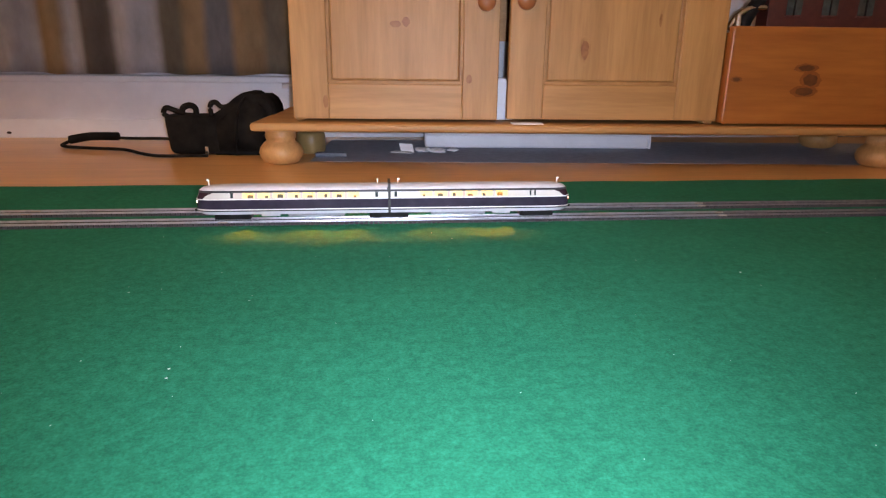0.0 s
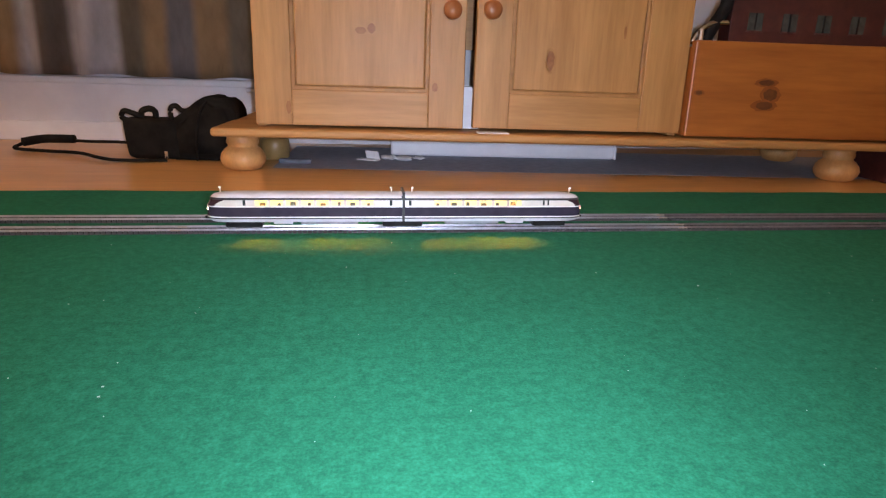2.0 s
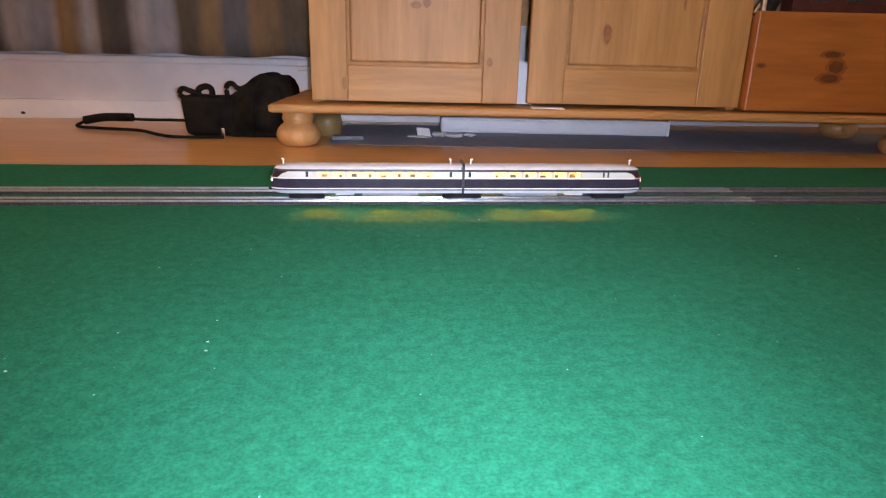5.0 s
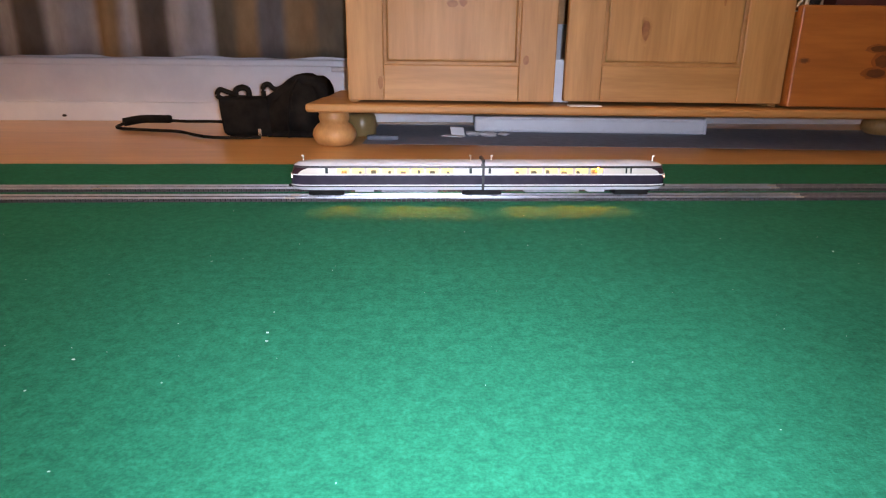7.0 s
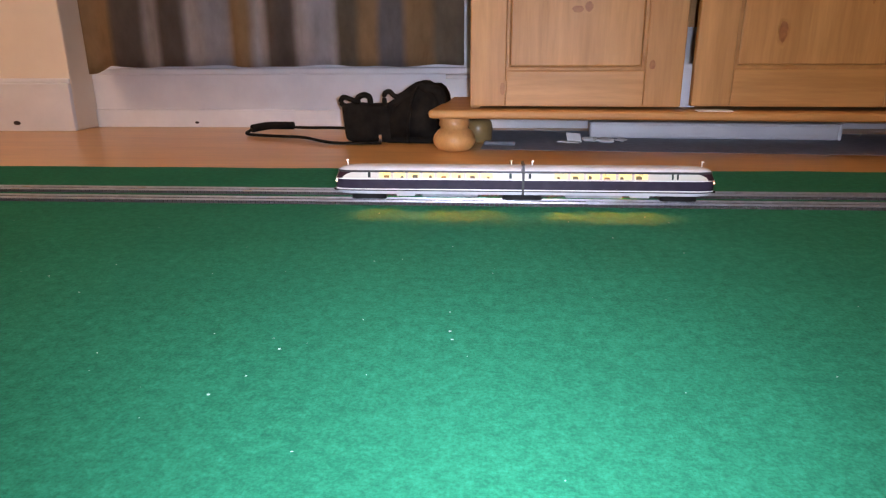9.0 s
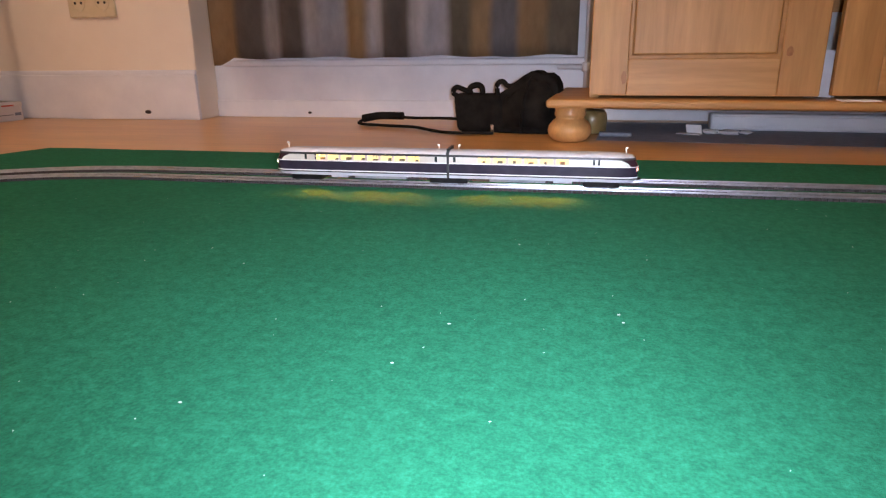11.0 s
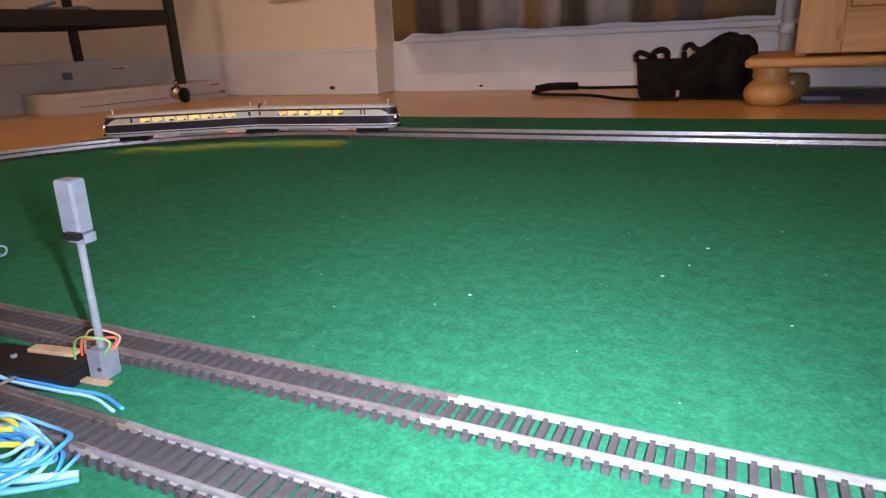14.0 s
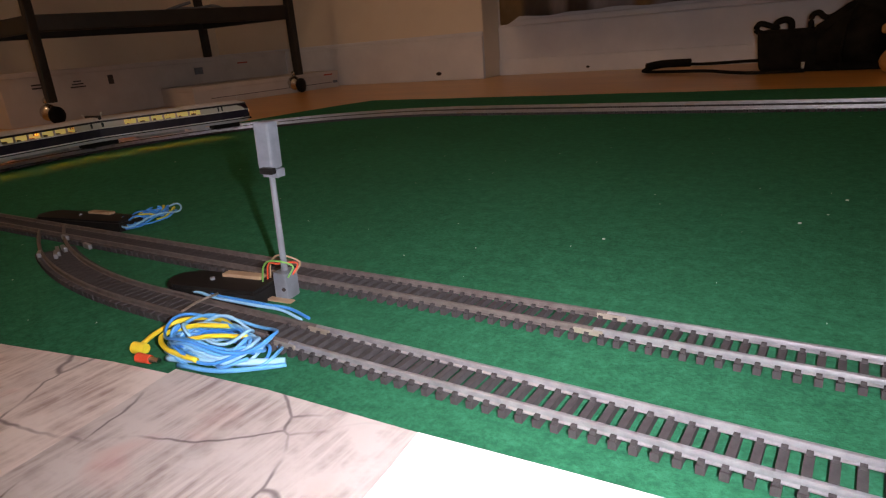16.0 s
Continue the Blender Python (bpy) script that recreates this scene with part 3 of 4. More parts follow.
def under_cabinet():
    solid("grey_floor_sheet", block(-0.235, 1.25, 1.300, 1.64, FLOOR_Z, FLOOR_Z + 0.0002), GREY_SHEET, "thin grey sheet on the floor under the cabinet", "rug")
    bm = block(0.0, 0.535, 1.50, 1.545, FLOOR_Z + 0.0014, 0.034, 0.006)
    duct = thing("cable_duct", "white plastic cable duct lying under the cabinet", "cable duct")
    part("channel", bm, WHITE_PAINT, duct)
    part("end_cap", block(0.533, 0.540, 1.499, 1.546, FLOOR_Z + 0.0014, 0.035, 0.003), WHITE_PAINT, duct)
    part("cover_strip", block(0.004, 0.531, 1.4985, 1.503, 0.008, 0.028, 0.001), WHITE_PAINT, duct)
    solid("paper_slip", block(0.165, 0.225, 1.215, 1.243, 0.0832, 0.0850), PAPER, "white paper slip under the cabinet door", "paper")
    rnd = random.Random(3)
    fold = block(-0.024, 0.024, -0.012, 0.012, 0.0, 0.0016)
    up = block(-0.010, 0.022, -0.011, 0.011, 0.0, 0.0016)
    bmesh.ops.rotate(up, verts=up.verts[:], cent=(0, 0.011, 0), matrix=Matrix.Rotation(radians(-62), 3, "X"))
    join(fold, up)
    solid("folded_paper", fold, PAPER, "folded white paper leaflet under the cabinet", "paper", pose(-0.048, 1.425, FLOOR_Z + 0.0012, 0, 0, -24))
    for x, y, s in ((0.012, 1.452, 0.012), (-0.005, 1.44, 0.018), (0.03, 1.43, 0.02), (0.065, 1.45, 0.014)):
        bm = bmesh.new()
        bmesh.ops.create_icosphere(bm, subdivisions=2, radius=s)
        for v in bm.verts:
            v.co *= rnd.uniform(0.7, 1.15)
            v.co.z *= 0.3
        solid("paper_scrap", bm, PAPER, "crumpled white paper scrap under the cabinet", "paper", pose(x, y, FLOOR_Z + 0.001 + s * 0.24, 0, 0, rnd.uniform(0, 180)), "paper scraps")
    jar = turned([(0.026, 0), (0.031, 0.006), (0.032, 0.03), (0.030, 0.042), (0.026, 0.048)], 24)
    solid("jar", jar, OLIVE, "olive-brown squat glass jar beside the foot", "jar", pose(-0.250, 1.42, FLOOR_Z), smooth=True)
    solid("pocket_knife", block(-0.232, -0.166, 1.352, 1.368, FLOOR_Z + 0.0006, FLOOR_Z + 0.010, 0.003), GREY_PLASTIC, "small grey folded tool on the grey sheet", "tool")
    red = thing("red_box", "small dark red box on the floor beside the cabinet foot", "box")
    part("body", block(1.03, 1.12, 1.25, 1.40, FLOOR_Z, 0.062, 0.002), BRICK_RED, red)
    part("lid", block(1.028, 1.122, 1.248, 1.402, 0.062, 0.070, 0.002), CARDBOARD, red)
    for x in (0.895, 0.975):
        bm = tube(spline([(x - 0.05, 1.50, 0.064), (x - 0.02, 1.50, 0.052), (x + 0.02, 1.50, 0.050), (x + 0.05, 1.50, 0.064)], 6), 0.006)
        solid("hanging_cable", bm, BLACK_PLASTIC, "black cable hanging under the base board", "cable", smooth=True)
    # bright tool beside the model house
    t = thing("clamp", "small silver and black clamp lying on the drawer", "tool")
    part("jaw", tube(spline([(0.585, 1.28, 0.262), (0.60, 1.28, 0.285), (0.625, 1.28, 0.300), (0.655, 1.28, 0.302)], 6), 0.006), CHROME, t, smooth=True)
    part("grip", tube(spline([(0.615, 1.285, 0.262), (0.625, 1.285, 0.290), (0.650, 1.29, 0.33), (0.655, 1.29, 0.38)], 6), 0.013), BLACK_PLASTIC, t, smooth=True)
    part("screw", rod((0.60, 1.275, 0.262), (0.60, 1.275, 0.288), 0.007, 0.006), CHROME, t)


cabinet()
model_house()
under_cabinet()


# ---- camera bag ----
def camera_bag():
    bag = thing("shoulder_bag", "black nylon shoulder bag with handle and strap lying on the floor", "bag", pose(0.009, 0, 0))

    def lump(name, x0, x1, y0, y1, z1, lean, seed):
        rnd = random.Random(seed)
        bm = block(x0, x1, y0, y1, FLOOR_Z, z1, 0.014, seg=3)
        bmesh.ops.subdivide_edges(bm, edges=bm.edges[:], cuts=1, use_grid_fill=True)
        for v in bm.verts:
            f = (v.co.z - FLOOR_Z) / (z1 - FLOOR_Z)
            v.co.x += lean * f + 0.004 * noise.noise(v.co * 28)
            v.co.y += 0.006 * noise.noise(v.co * 22 + Vector((5, 1, 0)))
            v.co.z = max(FLOOR_Z, v.co.z + (0.006 * noise.noise(v.co * 24) if f > 0.3 else 0))
        return part(name, bm, BLACK_CLOTH, bag, smooth=True)

    lump("front_pocket", -0.552, -0.440, 1.372, 1.46, 0.079, -0.009, 1)
    side = [(-0.458, FLOOR_Z), (-0.460, 0.05), (-0.452, 0.084), (-0.436, 0.094), (-0.420, 0.106), (-0.405, 0.119), (-0.388, 0.128), (-0.374, 0.127), (-0.366, 0.122), (-0.350, 0.122), (-0.338, 0.113), (-0.330, 0.098), (-0.325, 0.07), (-0.328, 0.03), (-0.332, FLOOR_Z)]
    bm = prism([(x, z) for x, z in side], -0.068, 0.068)
    bmesh.ops.rotate(bm, verts=bm.verts[:], matrix=Matrix.Rotation(radians(90), 3, "X"))
    bmesh.ops.bevel(bm, geom=[e for e in bm.edges if abs(e.verts[0].co.y - e.verts[1].co.y) < 1e-6], offset=0.016, segments=3, affect="EDGES")
    bmesh.ops.subdivide_edges(bm, edges=bm.edges[:], cuts=1, use_grid_fill=True)
    for v in bm.verts:
        v.co.y += 1.428 + 0.006 * noise.noise(v.co * 25)
        v.co.x += 0.003 * noise.noise(v.co * 40)
        v.co.z = max(FLOOR_Z, v.co.z)
    part("body", bm, BLACK_CLOTH, bag, "tall domed main pouch", True)
    part("seam", tube(spline([(-0.405, 1.352, 0.0), (-0.402, 1.350, 0.05), (-0.392, 1.352, 0.10), (-0.380, 1.40, 0.1275)], 8), 0.003), BLACK_CLOTH, bag, "piped seam", True)
    part("handle", tube(spline([(-0.462, 1.39, 0.072), (-0.463, 1.39, 0.100), (-0.452, 1.39, 0.107), (-0.441, 1.39, 0.098), (-0.428, 1.39, 0.098), (-0.410, 1.40, 0.110)], 6), 0.0054), BLACK_CLOTH, bag, smooth=True)
    part("loop", tube(spline([(-0.550, 1.39, 0.074), (-0.562, 1.39, 0.082), (-0.556, 1.39, 0.094), (-0.540, 1.39, 0.090), (-0.522, 1.40, 0.081)], 6), 0.0056), BLACK_CLOTH, bag, smooth=True)
    part("loop", tube(spline([(-0.530, 1.41, 0.078), (-0.528, 1.41, 0.092), (-0.514, 1.41, 0.098), (-0.502, 1.41, 0.093), (-0.500, 1.41, 0.076)], 6), 0.0066), BLACK_CLOTH, bag, smooth=True)
    part("buckle", block(-0.470, -0.463, 1.352, 1.357, 0.0, 0.018, 0.001), CHROME, bag, "small metal ring")
    far = spline([(-0.55, 1.46, 0.020), (-0.62, 1.52, 0.014), (-0.70, 1.545, 0.010), (-0.745, 1.545, 0.012)], 8)
    near = spline([(-0.828, 1.505, 0.008), (-0.815, 1.45, 0.003), (-0.74, 1.42, 0.003), (-0.66, 1.40, 0.003), (-0.60, 1.35, 0.002), (-0.55, 1.325, 0.001), (-0.46, 1.335, 0.001)], 8)
    for pts in (far, near):
        bm = tube(pts, 0.0044, 8)
        for v in bm.verts:
            v.co.z = FLOOR_Z + 0.002 + max(0.0, (v.co.z - FLOOR_Z) * 0.8)
        part("strap", bm, BLACK_CLOTH, bag, "woven strap", True)
    pad = tube(spline([(-0.828, 1.505, 0.010), (-0.80, 1.535, 0.014), (-0.765, 1.545, 0.014), (-0.735, 1.545, 0.014)], 8), 0.0098, 10)
    part("strap_pad", pad, BLACK_CLOTH, bag, "padded shoulder piece", True)


camera_bag()


# ---- rack with boxes ----
def caster(parent, x, y):
    c = part("caster", turned([(0.010, 0.052), (0.014, 0.054), (0.014, 0.062), (0.010, 0.066)], 16), CHROME, parent, "chromed ball caster", True, pose(x, y, FLOOR_Z))
    ball = bmesh.new()
    bmesh.ops.create_uvsphere(ball, u_segments=24, v_segments=14, radius=0.021)
    part("hood", ball, CHROME, c, "domed chrome hood", True, pose(-0.006, -0.004, 0.030))
    wheel = turned([(0.010, -0.008), (0.020, -0.007), (0.022, 0), (0.020, 0.007), (0.010, 0.008)], 24)
    part("wheel", wheel, BLACK_PLASTIC, c, "black rubber wheel", True, pose(0.014, 0.004, 0.022, 0, 90, 20))


def rolling_rack():
    r = thing("rolling_rack", "black tubular steel rack on chrome casters", "rack")
    legs = [(-1.814, 1.255), (-1.972, 0.60), (-2.204, 1.215), (-2.337, 0.59)]
    for k, (x, y) in enumerate(legs):
        part("leg", block(x - 0.011, x + 0.011, y - 0.011, y + 0.011, 0.05, 0.62, 0.003), BLACK_STEEL, r)
        caster(r, x - 0.014, y)
    for z0, z1 in ((0.213, 0.252), (0.58, 0.61)):
        for a, b in ((0, 1), (2, 3), (0, 2), (1, 3)):
            p, q = Vector((*legs[a], (z0 + z1) / 2)), Vector((*legs[b], (z0 + z1) / 2))
            d = q - p
            ang = math.degrees(math.atan2(d.y, d.x))
            bm = block(0.010, d.length - 0.010, -0.009, 0.009, -(z1 - z0) / 2, (z1 - z0) / 2, 0.003)
            part("cross_bar", bm, BLACK_STEEL, r, at=pose(*p, 0, 0, ang))
    part("shelf_board", prism([(legs[i][0] * 0.998, legs[i][1]) for i in (0, 2, 3, 1)][::-1], 0.232, 0.242), BLACK_STEEL, r, "dark shelf board")
    # unseen top board, added to keep lamplight off the boxes below
    part("shading_board", prism([(legs[i][0], legs[i][1]) for i in (0, 2, 3, 1)][::-1], 0.612, 0.628), BLACK_STEEL, r, "unseen dark top board added to shade the boxes")
    w = spline([(-1.92, 0.98, 0.246), (-1.90, 1.05, 0.260), (-1.95, 1.12, 0.253), (-2.02, 1.05, 0.265), (-1.96, 0.95, 0.255), (-1.92, 1.0, 0.272)], 10)
    solid("loose_cable", tube(w, 0.004), GREY_PLASTIC, "loose grey cable on the rack shelf", "cable", smooth=True)
    solid("paper_stack", block(-2.02, -1.88, 1.06, 1.22, 0.2425, 0.253, 0.001), PAPER, "flat stack of papers on the rack shelf", "paper")


def flat_box(name, at, l, w, h, label, marks):
    b = thing(name, label, "box", at, "white boxes under the rack")
    part("carton", block(0, l, 0, w, 0, h - 0.001, 0.0015), CARDBOARD, b)
    part("lid", block(-0.0015, l + 0.0015, -0.0015, w, h - 0.013, h, 0.0015), CARDBOARD, b, "shallow lid")
    for x0, x1, z0, z1, m in marks:
        part("print", block(x0, x1, -0.0024, -0.001, z0, z1), m, b)
    return b


rolling_rack()
flat_box("model_box", ROOM @ pose(-1.800, 1.048, FLOOR_Z, 0, 0, 82), 0.520, 0.178, 0.052, "long flat white cardboard box lying on the floor",
         [(0.05, 0.49, 0.016, 0.0175, PRINT), (0.46, 0.495, 0.040, 0.044, RED_PRINT), (0.495, 0.513, 0.014, 0.022, GREY_PLASTIC)])
flat_box("model_box", ROOM @ pose(-1.992, 0.66, FLOOR_Z, 0, 0, 90), 0.94, 0.12, 0.128, "tall white printed cardboard box behind the flat one",
         [(0.07, 0.10, 0.094, 0.098, PRINT), (0.07, 0.10, 0.086, 0.090, PRINT), (0.165, 0.205, 0.080, 0.083, PRINT), (0.17, 0.20, 0.087, 0.090, PRINT),
          (0.175, 0.195, 0.094, 0.097, PRINT), (0.27, 0.285, 0.080, 0.104, PRINT), (0.55, 0.58, 0.080, 0.10, GREY_PLASTIC), (0.72, 0.76, 0.100, 0.104, RED_PRINT)])


# ---- tracks ----
RAIL_TOP, GAUGE, PITCH = 0.006, 0.0165, 0.0062
CURVE_U, CURVE_V, RADIUS, INNER_V, OUTER_V = -0.806, 0.3775, 0.4285, 0.806, 0.863


def loop_point(s, v0=INNER_V, r=RADIUS, start=1.75):
    """Place and heading (degrees) at s metres along a straight that runs to -u and then bends round."""
    straight = start - CURVE_U
    if s <= straight:
        return start - s, v0, 180.0
    a = (s - straight) / r
    return CURVE_U - r * math.sin(a), v0 - r + r * math.cos(a), 180.0 + math.degrees(a)


def inner_track(s):
    return loop_point(s)


def outer_track(s):
    return loop_point(s, OUTER_V, RADIUS + 0.057)


def siding_a(s):
    u = 0.75 - s
    return u, 0.1405 - 0.010 * (u + 0.28), 179.43


def siding_b(s):
    bend = 1.32
    u0, v0 = 0.75 - bend, 0.0800 - 0.020 * (0.75 - bend + 0.36)
    if s <= bend:
        u = 0.75 - s
        return u, 0.0800 - 0.020 * (u + 0.36), 178.85
    a0, a = radians(1.15), (s - bend) / 0.45
    return (u0 - 0.45 * (math.sin(a0 + a) - math.sin(a0)), v0 + 0.45 * (math.cos(a0) - math.cos(a0 + a)), 178.85 - math.degrees(a))


def sleeper_bm():
    bm = block(-0.0013, 0.0013, -0.0112, 0.0112, 0.0, 0.0028)
    for y in (-GAUGE / 2 - 0.0016, -GAUGE / 2 + 0.0016, GAUGE / 2 - 0.0016, GAUGE / 2 + 0.0016):
        block(-0.0009, 0.0009, y - 0.0007, y + 0.0007, 0.0029, 0.0042, 0, bm)
    return bm


SLEEPER_MESH = mesh("sleeper", sleeper_bm(), SLEEPER)


WIDE_SLEEPER_MESH = mesh("wide_sleeper", block(-0.0026, 0.0026, -0.0124, 0.0124, 0.0, 0.0034, 0.0004), SLEEPER)


def track(path, length, near0, near1, label, joints, lift=0.0, skip=None, dull_from=99.0, wide_from=99.0, metal=None, dull_before=-1.0):
    """Two rails and a row of sleepers; the sleepers between near0 and near1 metres are single pieces. Past dull_from the rails are tarnished and the sleepers wide."""
    t = thing("railway_track", label, "model track", ROOM, "model railway tracks")
    prof = [(-0.0012, 0.0030), (0.0012, 0.0030), (0.0012, 0.0034), (0.0006, 0.0038), (0.0006, 0.0048), (0.0010, 0.0050), (0.0008, 0.0058), (0.0005, RAIL_TOP), (-0.0005, RAIL_TOP), (-0.0008, 0.0058), (-0.0010, 0.0050), (-0.0006, 0.0048), (-0.0006, 0.0038), (-0.0012, 0.0034)]
    m = len(prof)
    ends = [0.0] + sorted(joints) + [length]
    for side in (-1, 1):
        for e0, e1 in zip(ends, ends[1:]):
            e0, e1 = e0 + 0.0003, e1 - 0.0003
            n = max(2, int((e1 - e0) / 0.015))
            bm = bmesh.new()
            rings = []
            for i in range(n + 1):
                u, v, h = path(e0 + (e1 - e0) * i / n)
                c, s = math.cos(radians(h)), math.sin(radians(h))
                rings.append([bm.verts.new((u - s * (side * GAUGE / 2 + a), v + c * (side * GAUGE / 2 + a), z + lift)) for a, z in prof])
            for a, b in zip(rings, rings[1:]):
                for k in range(m):
                    bm.faces.new((a[k], a[(k + 1) % m], b[(k + 1) % m], b[k]))
            bm.faces.new(rings[0][::-1])
            bm.faces.new(rings[-1])
            dull = e0 > dull_from - 0.01 or e1 < dull_before + 0.01
            part("rail", bm, RAIL_DULL if dull else metal or RAIL, t, "tarnished brown rail" if dull else "nickel-silver rail")
        for s in joints:
            u, v, h = path(s + side * 0.002)
            part("rail_joiner", block(-0.006, 0.006, side * GAUGE / 2 - 0.0016, side * GAUGE / 2 + 0.0016, 0.0030, 0.0052), JOINER, t, "bright rail joiner", at=pose(u, v, lift, 0, 0, h))
    rest = bmesh.new()
    k = 0
    while k * PITCH < length:
        s = k * PITCH
        u, v, h = path(s)
        if skip and skip(s):
            pass
        elif near0 <= s <= near1:
            ob = new("sleeper", WIDE_SLEEPER_MESH if s > wide_from else SLEEPER_MESH)
            ob.parent, ob.matrix_basis = t, pose(u, v, lift, 0, 0, h)
        else:
            piece = block(-0.0026, 0.0026, -0.0124, 0.0124, 0.0, 0.0030)
            bmesh.ops.transform(piece, matrix=pose(u, v, lift, 0, 0, h), verts=piece.verts[:])
            join(rest, piece)
        k += 1
    if len(rest.verts):
        tagged(part("sleepers", rest, SLEEPER, t), kind="stuff")
    else:
        rest.free()
    return t


# ---- diesel railcar, two close-coupled cars ----
CAR = 0.2375
HALF = 0.0165


def outline(length, inset, setback, n=36):
    """Plan of a car: open at the joint, rounded at the nose."""
    w, L = HALF - inset, length - setback
    taper = 0.030
    pts = []
    for k in range(n + 1):
        a = math.pi / 2 * k / n
        pts.append((L - taper + taper * math.sin(a) ** 0.9, w * (math.cos(a) ** 0.55 if k < n else 0.0)))
    return pts


def band(z0, i0, s0, z1, i1, s1, x_from=0.0, x_to=None, gaps=(), thick=0.0007, sides=(1, -1)):
    """A strip of car side between two heights; gaps are (x0, x1) openings on both sides."""
    bm = bmesh.new()
    cuts = sorted({x_from, *[g for gap in gaps for g in gap]})
    for sy in sides:
        lo, hi = outline(CAR, i0, s0), outline(CAR, i1, s1)
        stations = [((x, HALF - i0), (x, HALF - i1)) for x in cuts if x < CAR - 0.031] + list(zip(lo, hi))
        if x_to is not None:
            stations = [st for st in stations if st[0][0] <= x_to]
        prev = None
        for (xa, ya), (xb, yb) in stations:
            cur = (bm.verts.new((xa, sy * ya, z0)), bm.verts.new((xb, sy * yb, z1)), xa)
            if prev and not any(g0 - 1e-6 <= prev[2] and xa <= g1 + 1e-6 for g0, g1 in gaps):
                f = (prev[0], cur[0], cur[1], prev[1])
                bm.faces.new(f if sy < 0 else f[::-1])
            prev = cur
    bmesh.ops.remove_doubles(bm, verts=bm.verts[:], dist=1e-6)
    if thick:
        bmesh.ops.solidify(bm, geom=bm.faces[:], thickness=thick)
    loose = [v for v in bm.verts if not v.link_faces]
    bmesh.ops.delete(bm, geom=loose, context="VERTS")
    return bm


def nose_band(z0, i0, s0, z1, i1, s1, x_from, sides=(1, -1)):
    bm = bmesh.new()
    for sy in sides:
        prev = None
        for (xa, ya), (xb, yb) in zip(outline(CAR, i0, s0), outline(CAR, i1, s1)):
            if xa < x_from - 1e-6:
                continue
            cur = (bm.verts.new((xa, sy * ya, z0)), bm.verts.new((xb, sy * yb, z1)))
            if prev:
                f = (prev[0], cur[0], cur[1], prev[1])
                bm.faces.new(f if sy < 0 else f[::-1])
            prev = cur
    bmesh.ops.remove_doubles(bm, verts=bm.verts[:], dist=1e-6)
    bmesh.ops.solidify(bm, geom=bm.faces[:], thickness=0.0006)
    return bm


def railcar(label, windows, small, lamps, front):
    """A car whose joint end lies at x = 0 and whose nose points to +x; z is measured from the felt."""
    car = thing("railcar", label, "railcar", None, "cars of the model railcar set")
    part("skirt", band(0.0158, 0.0012, 0.006, 0.0196, 0.0002, 0.001), SKIRT, car, "light grey skirt")
    part("lower_line", band(0.0196, 0.0001, 0.001, 0.0213, 0.0001, 0.0008), DARK_LINE, car, "black lining")
    part("stripe", band(0.0213, -0.0003, 0.0006, 0.0226, -0.0003, 0.0004), STRIPE, car, "white lining")
    part("waist_band", band(0.0226, 0.0, 0.0004, 0.0345, 0.0, 0.0006), VIOLET, car, "dark violet lower side")
    part("waist_line", band(0.0344, -0.0003, 0.0004, 0.0353, -0.0003, 0.0004), STRIPE, car, "thin white lining")
    gaps = list(windows) + list(small)
    zs = [0.0351, 0.0358, 0.0366] + [0.0366 + 0.0008 * k for k in range(1, 9)] + [0.0436, 0.0442]
    rows = [(z0, z1, CAR - 0.0105 - 0.0140 * ((z0 + z1 - 0.0704) / 0.0170) ** 2) for z0, z1 in zip(zs, zs[1:])]
    for sy in (1, -1):
        cream, dark = bmesh.new(), bmesh.new()
        for z0, z1, xe in rows:
            f0, f1 = (z0 - 0.0351) / 0.009, (z1 - 0.0351) / 0.009
            args = (z0, 0.0008 * f0, 0.0008 + 0.004 * f0, z1, 0.0008 * f1, 0.0008 + 0.004 * f1)
            join(cream, band(*args, x_to=xe, gaps=gaps if 0.0365 < z0 < 0.0429 else (), thick=0, sides=(sy,)))
            xs = [p[0] for p in outline(CAR, args[1], args[2]) if p[0] <= xe]
            join(dark, nose_band(*args, max(xs) if xs else CAR - 0.03, sides=(sy,)))
        bmesh.ops.remove_doubles(cream, verts=cream.verts[:], dist=1e-6)
        bmesh.ops.solidify(cream, geom=cream.faces[:], thickness=0.0006)
        part("window_band", cream, CREAM, car, "ivory window band")
        part("nose", dark, NOSE_PAINT, car, "dark rounded nose")
    part("eaves_line", band(0.0433, -0.0002, 0.0040, 0.0460, 0.0, 0.0046), DARK_LINE, car, "dark line under the roof")
    # domed roof
    bm = bmesh.new()
    rows = []
    for f in (0.0, 0.25, 0.5, 0.7, 0.85, 0.95, 1.0):
        z = 0.0454 + 0.0055 * math.sin(f * math.pi / 2)
        sc = math.cos(f * math.pi / 2) ** 0.75 if f < 1 else 0.0
        pts = [(0.0, HALF - 0.0008)] + outline(CAR, 0.0008, 0.005)
        rows.append([(bm.verts.new((x - (0.045 * (1 - sc) * max(0, (x - CAR + 0.06) / 0.06)), y * sc, z)), bm.verts.new((x - (0.045 * (1 - sc) * max(0, (x - CAR + 0.06) / 0.06)), -y * sc, z))) for x, y in pts])
    for a, b in zip(rows, rows[1:]):
        for p, q, r, s in zip(a, a[1:], b, b[1:]):
            bm.faces.new((p[0], r[0], s[0], q[0]))
            bm.faces.new((p[1], q[1], s[1], r[1]))
    bmesh.ops.remove_doubles(bm, verts=bm.verts[:], dist=1e-6)
    part("roof", bm, ROOF_PAINT, car, "pale silver roof", True)
    part("floor_pan", block(0.001, CAR - 0.03, -0.0145, 0.0145, 0.0200, 0.0215), UNDER, car)
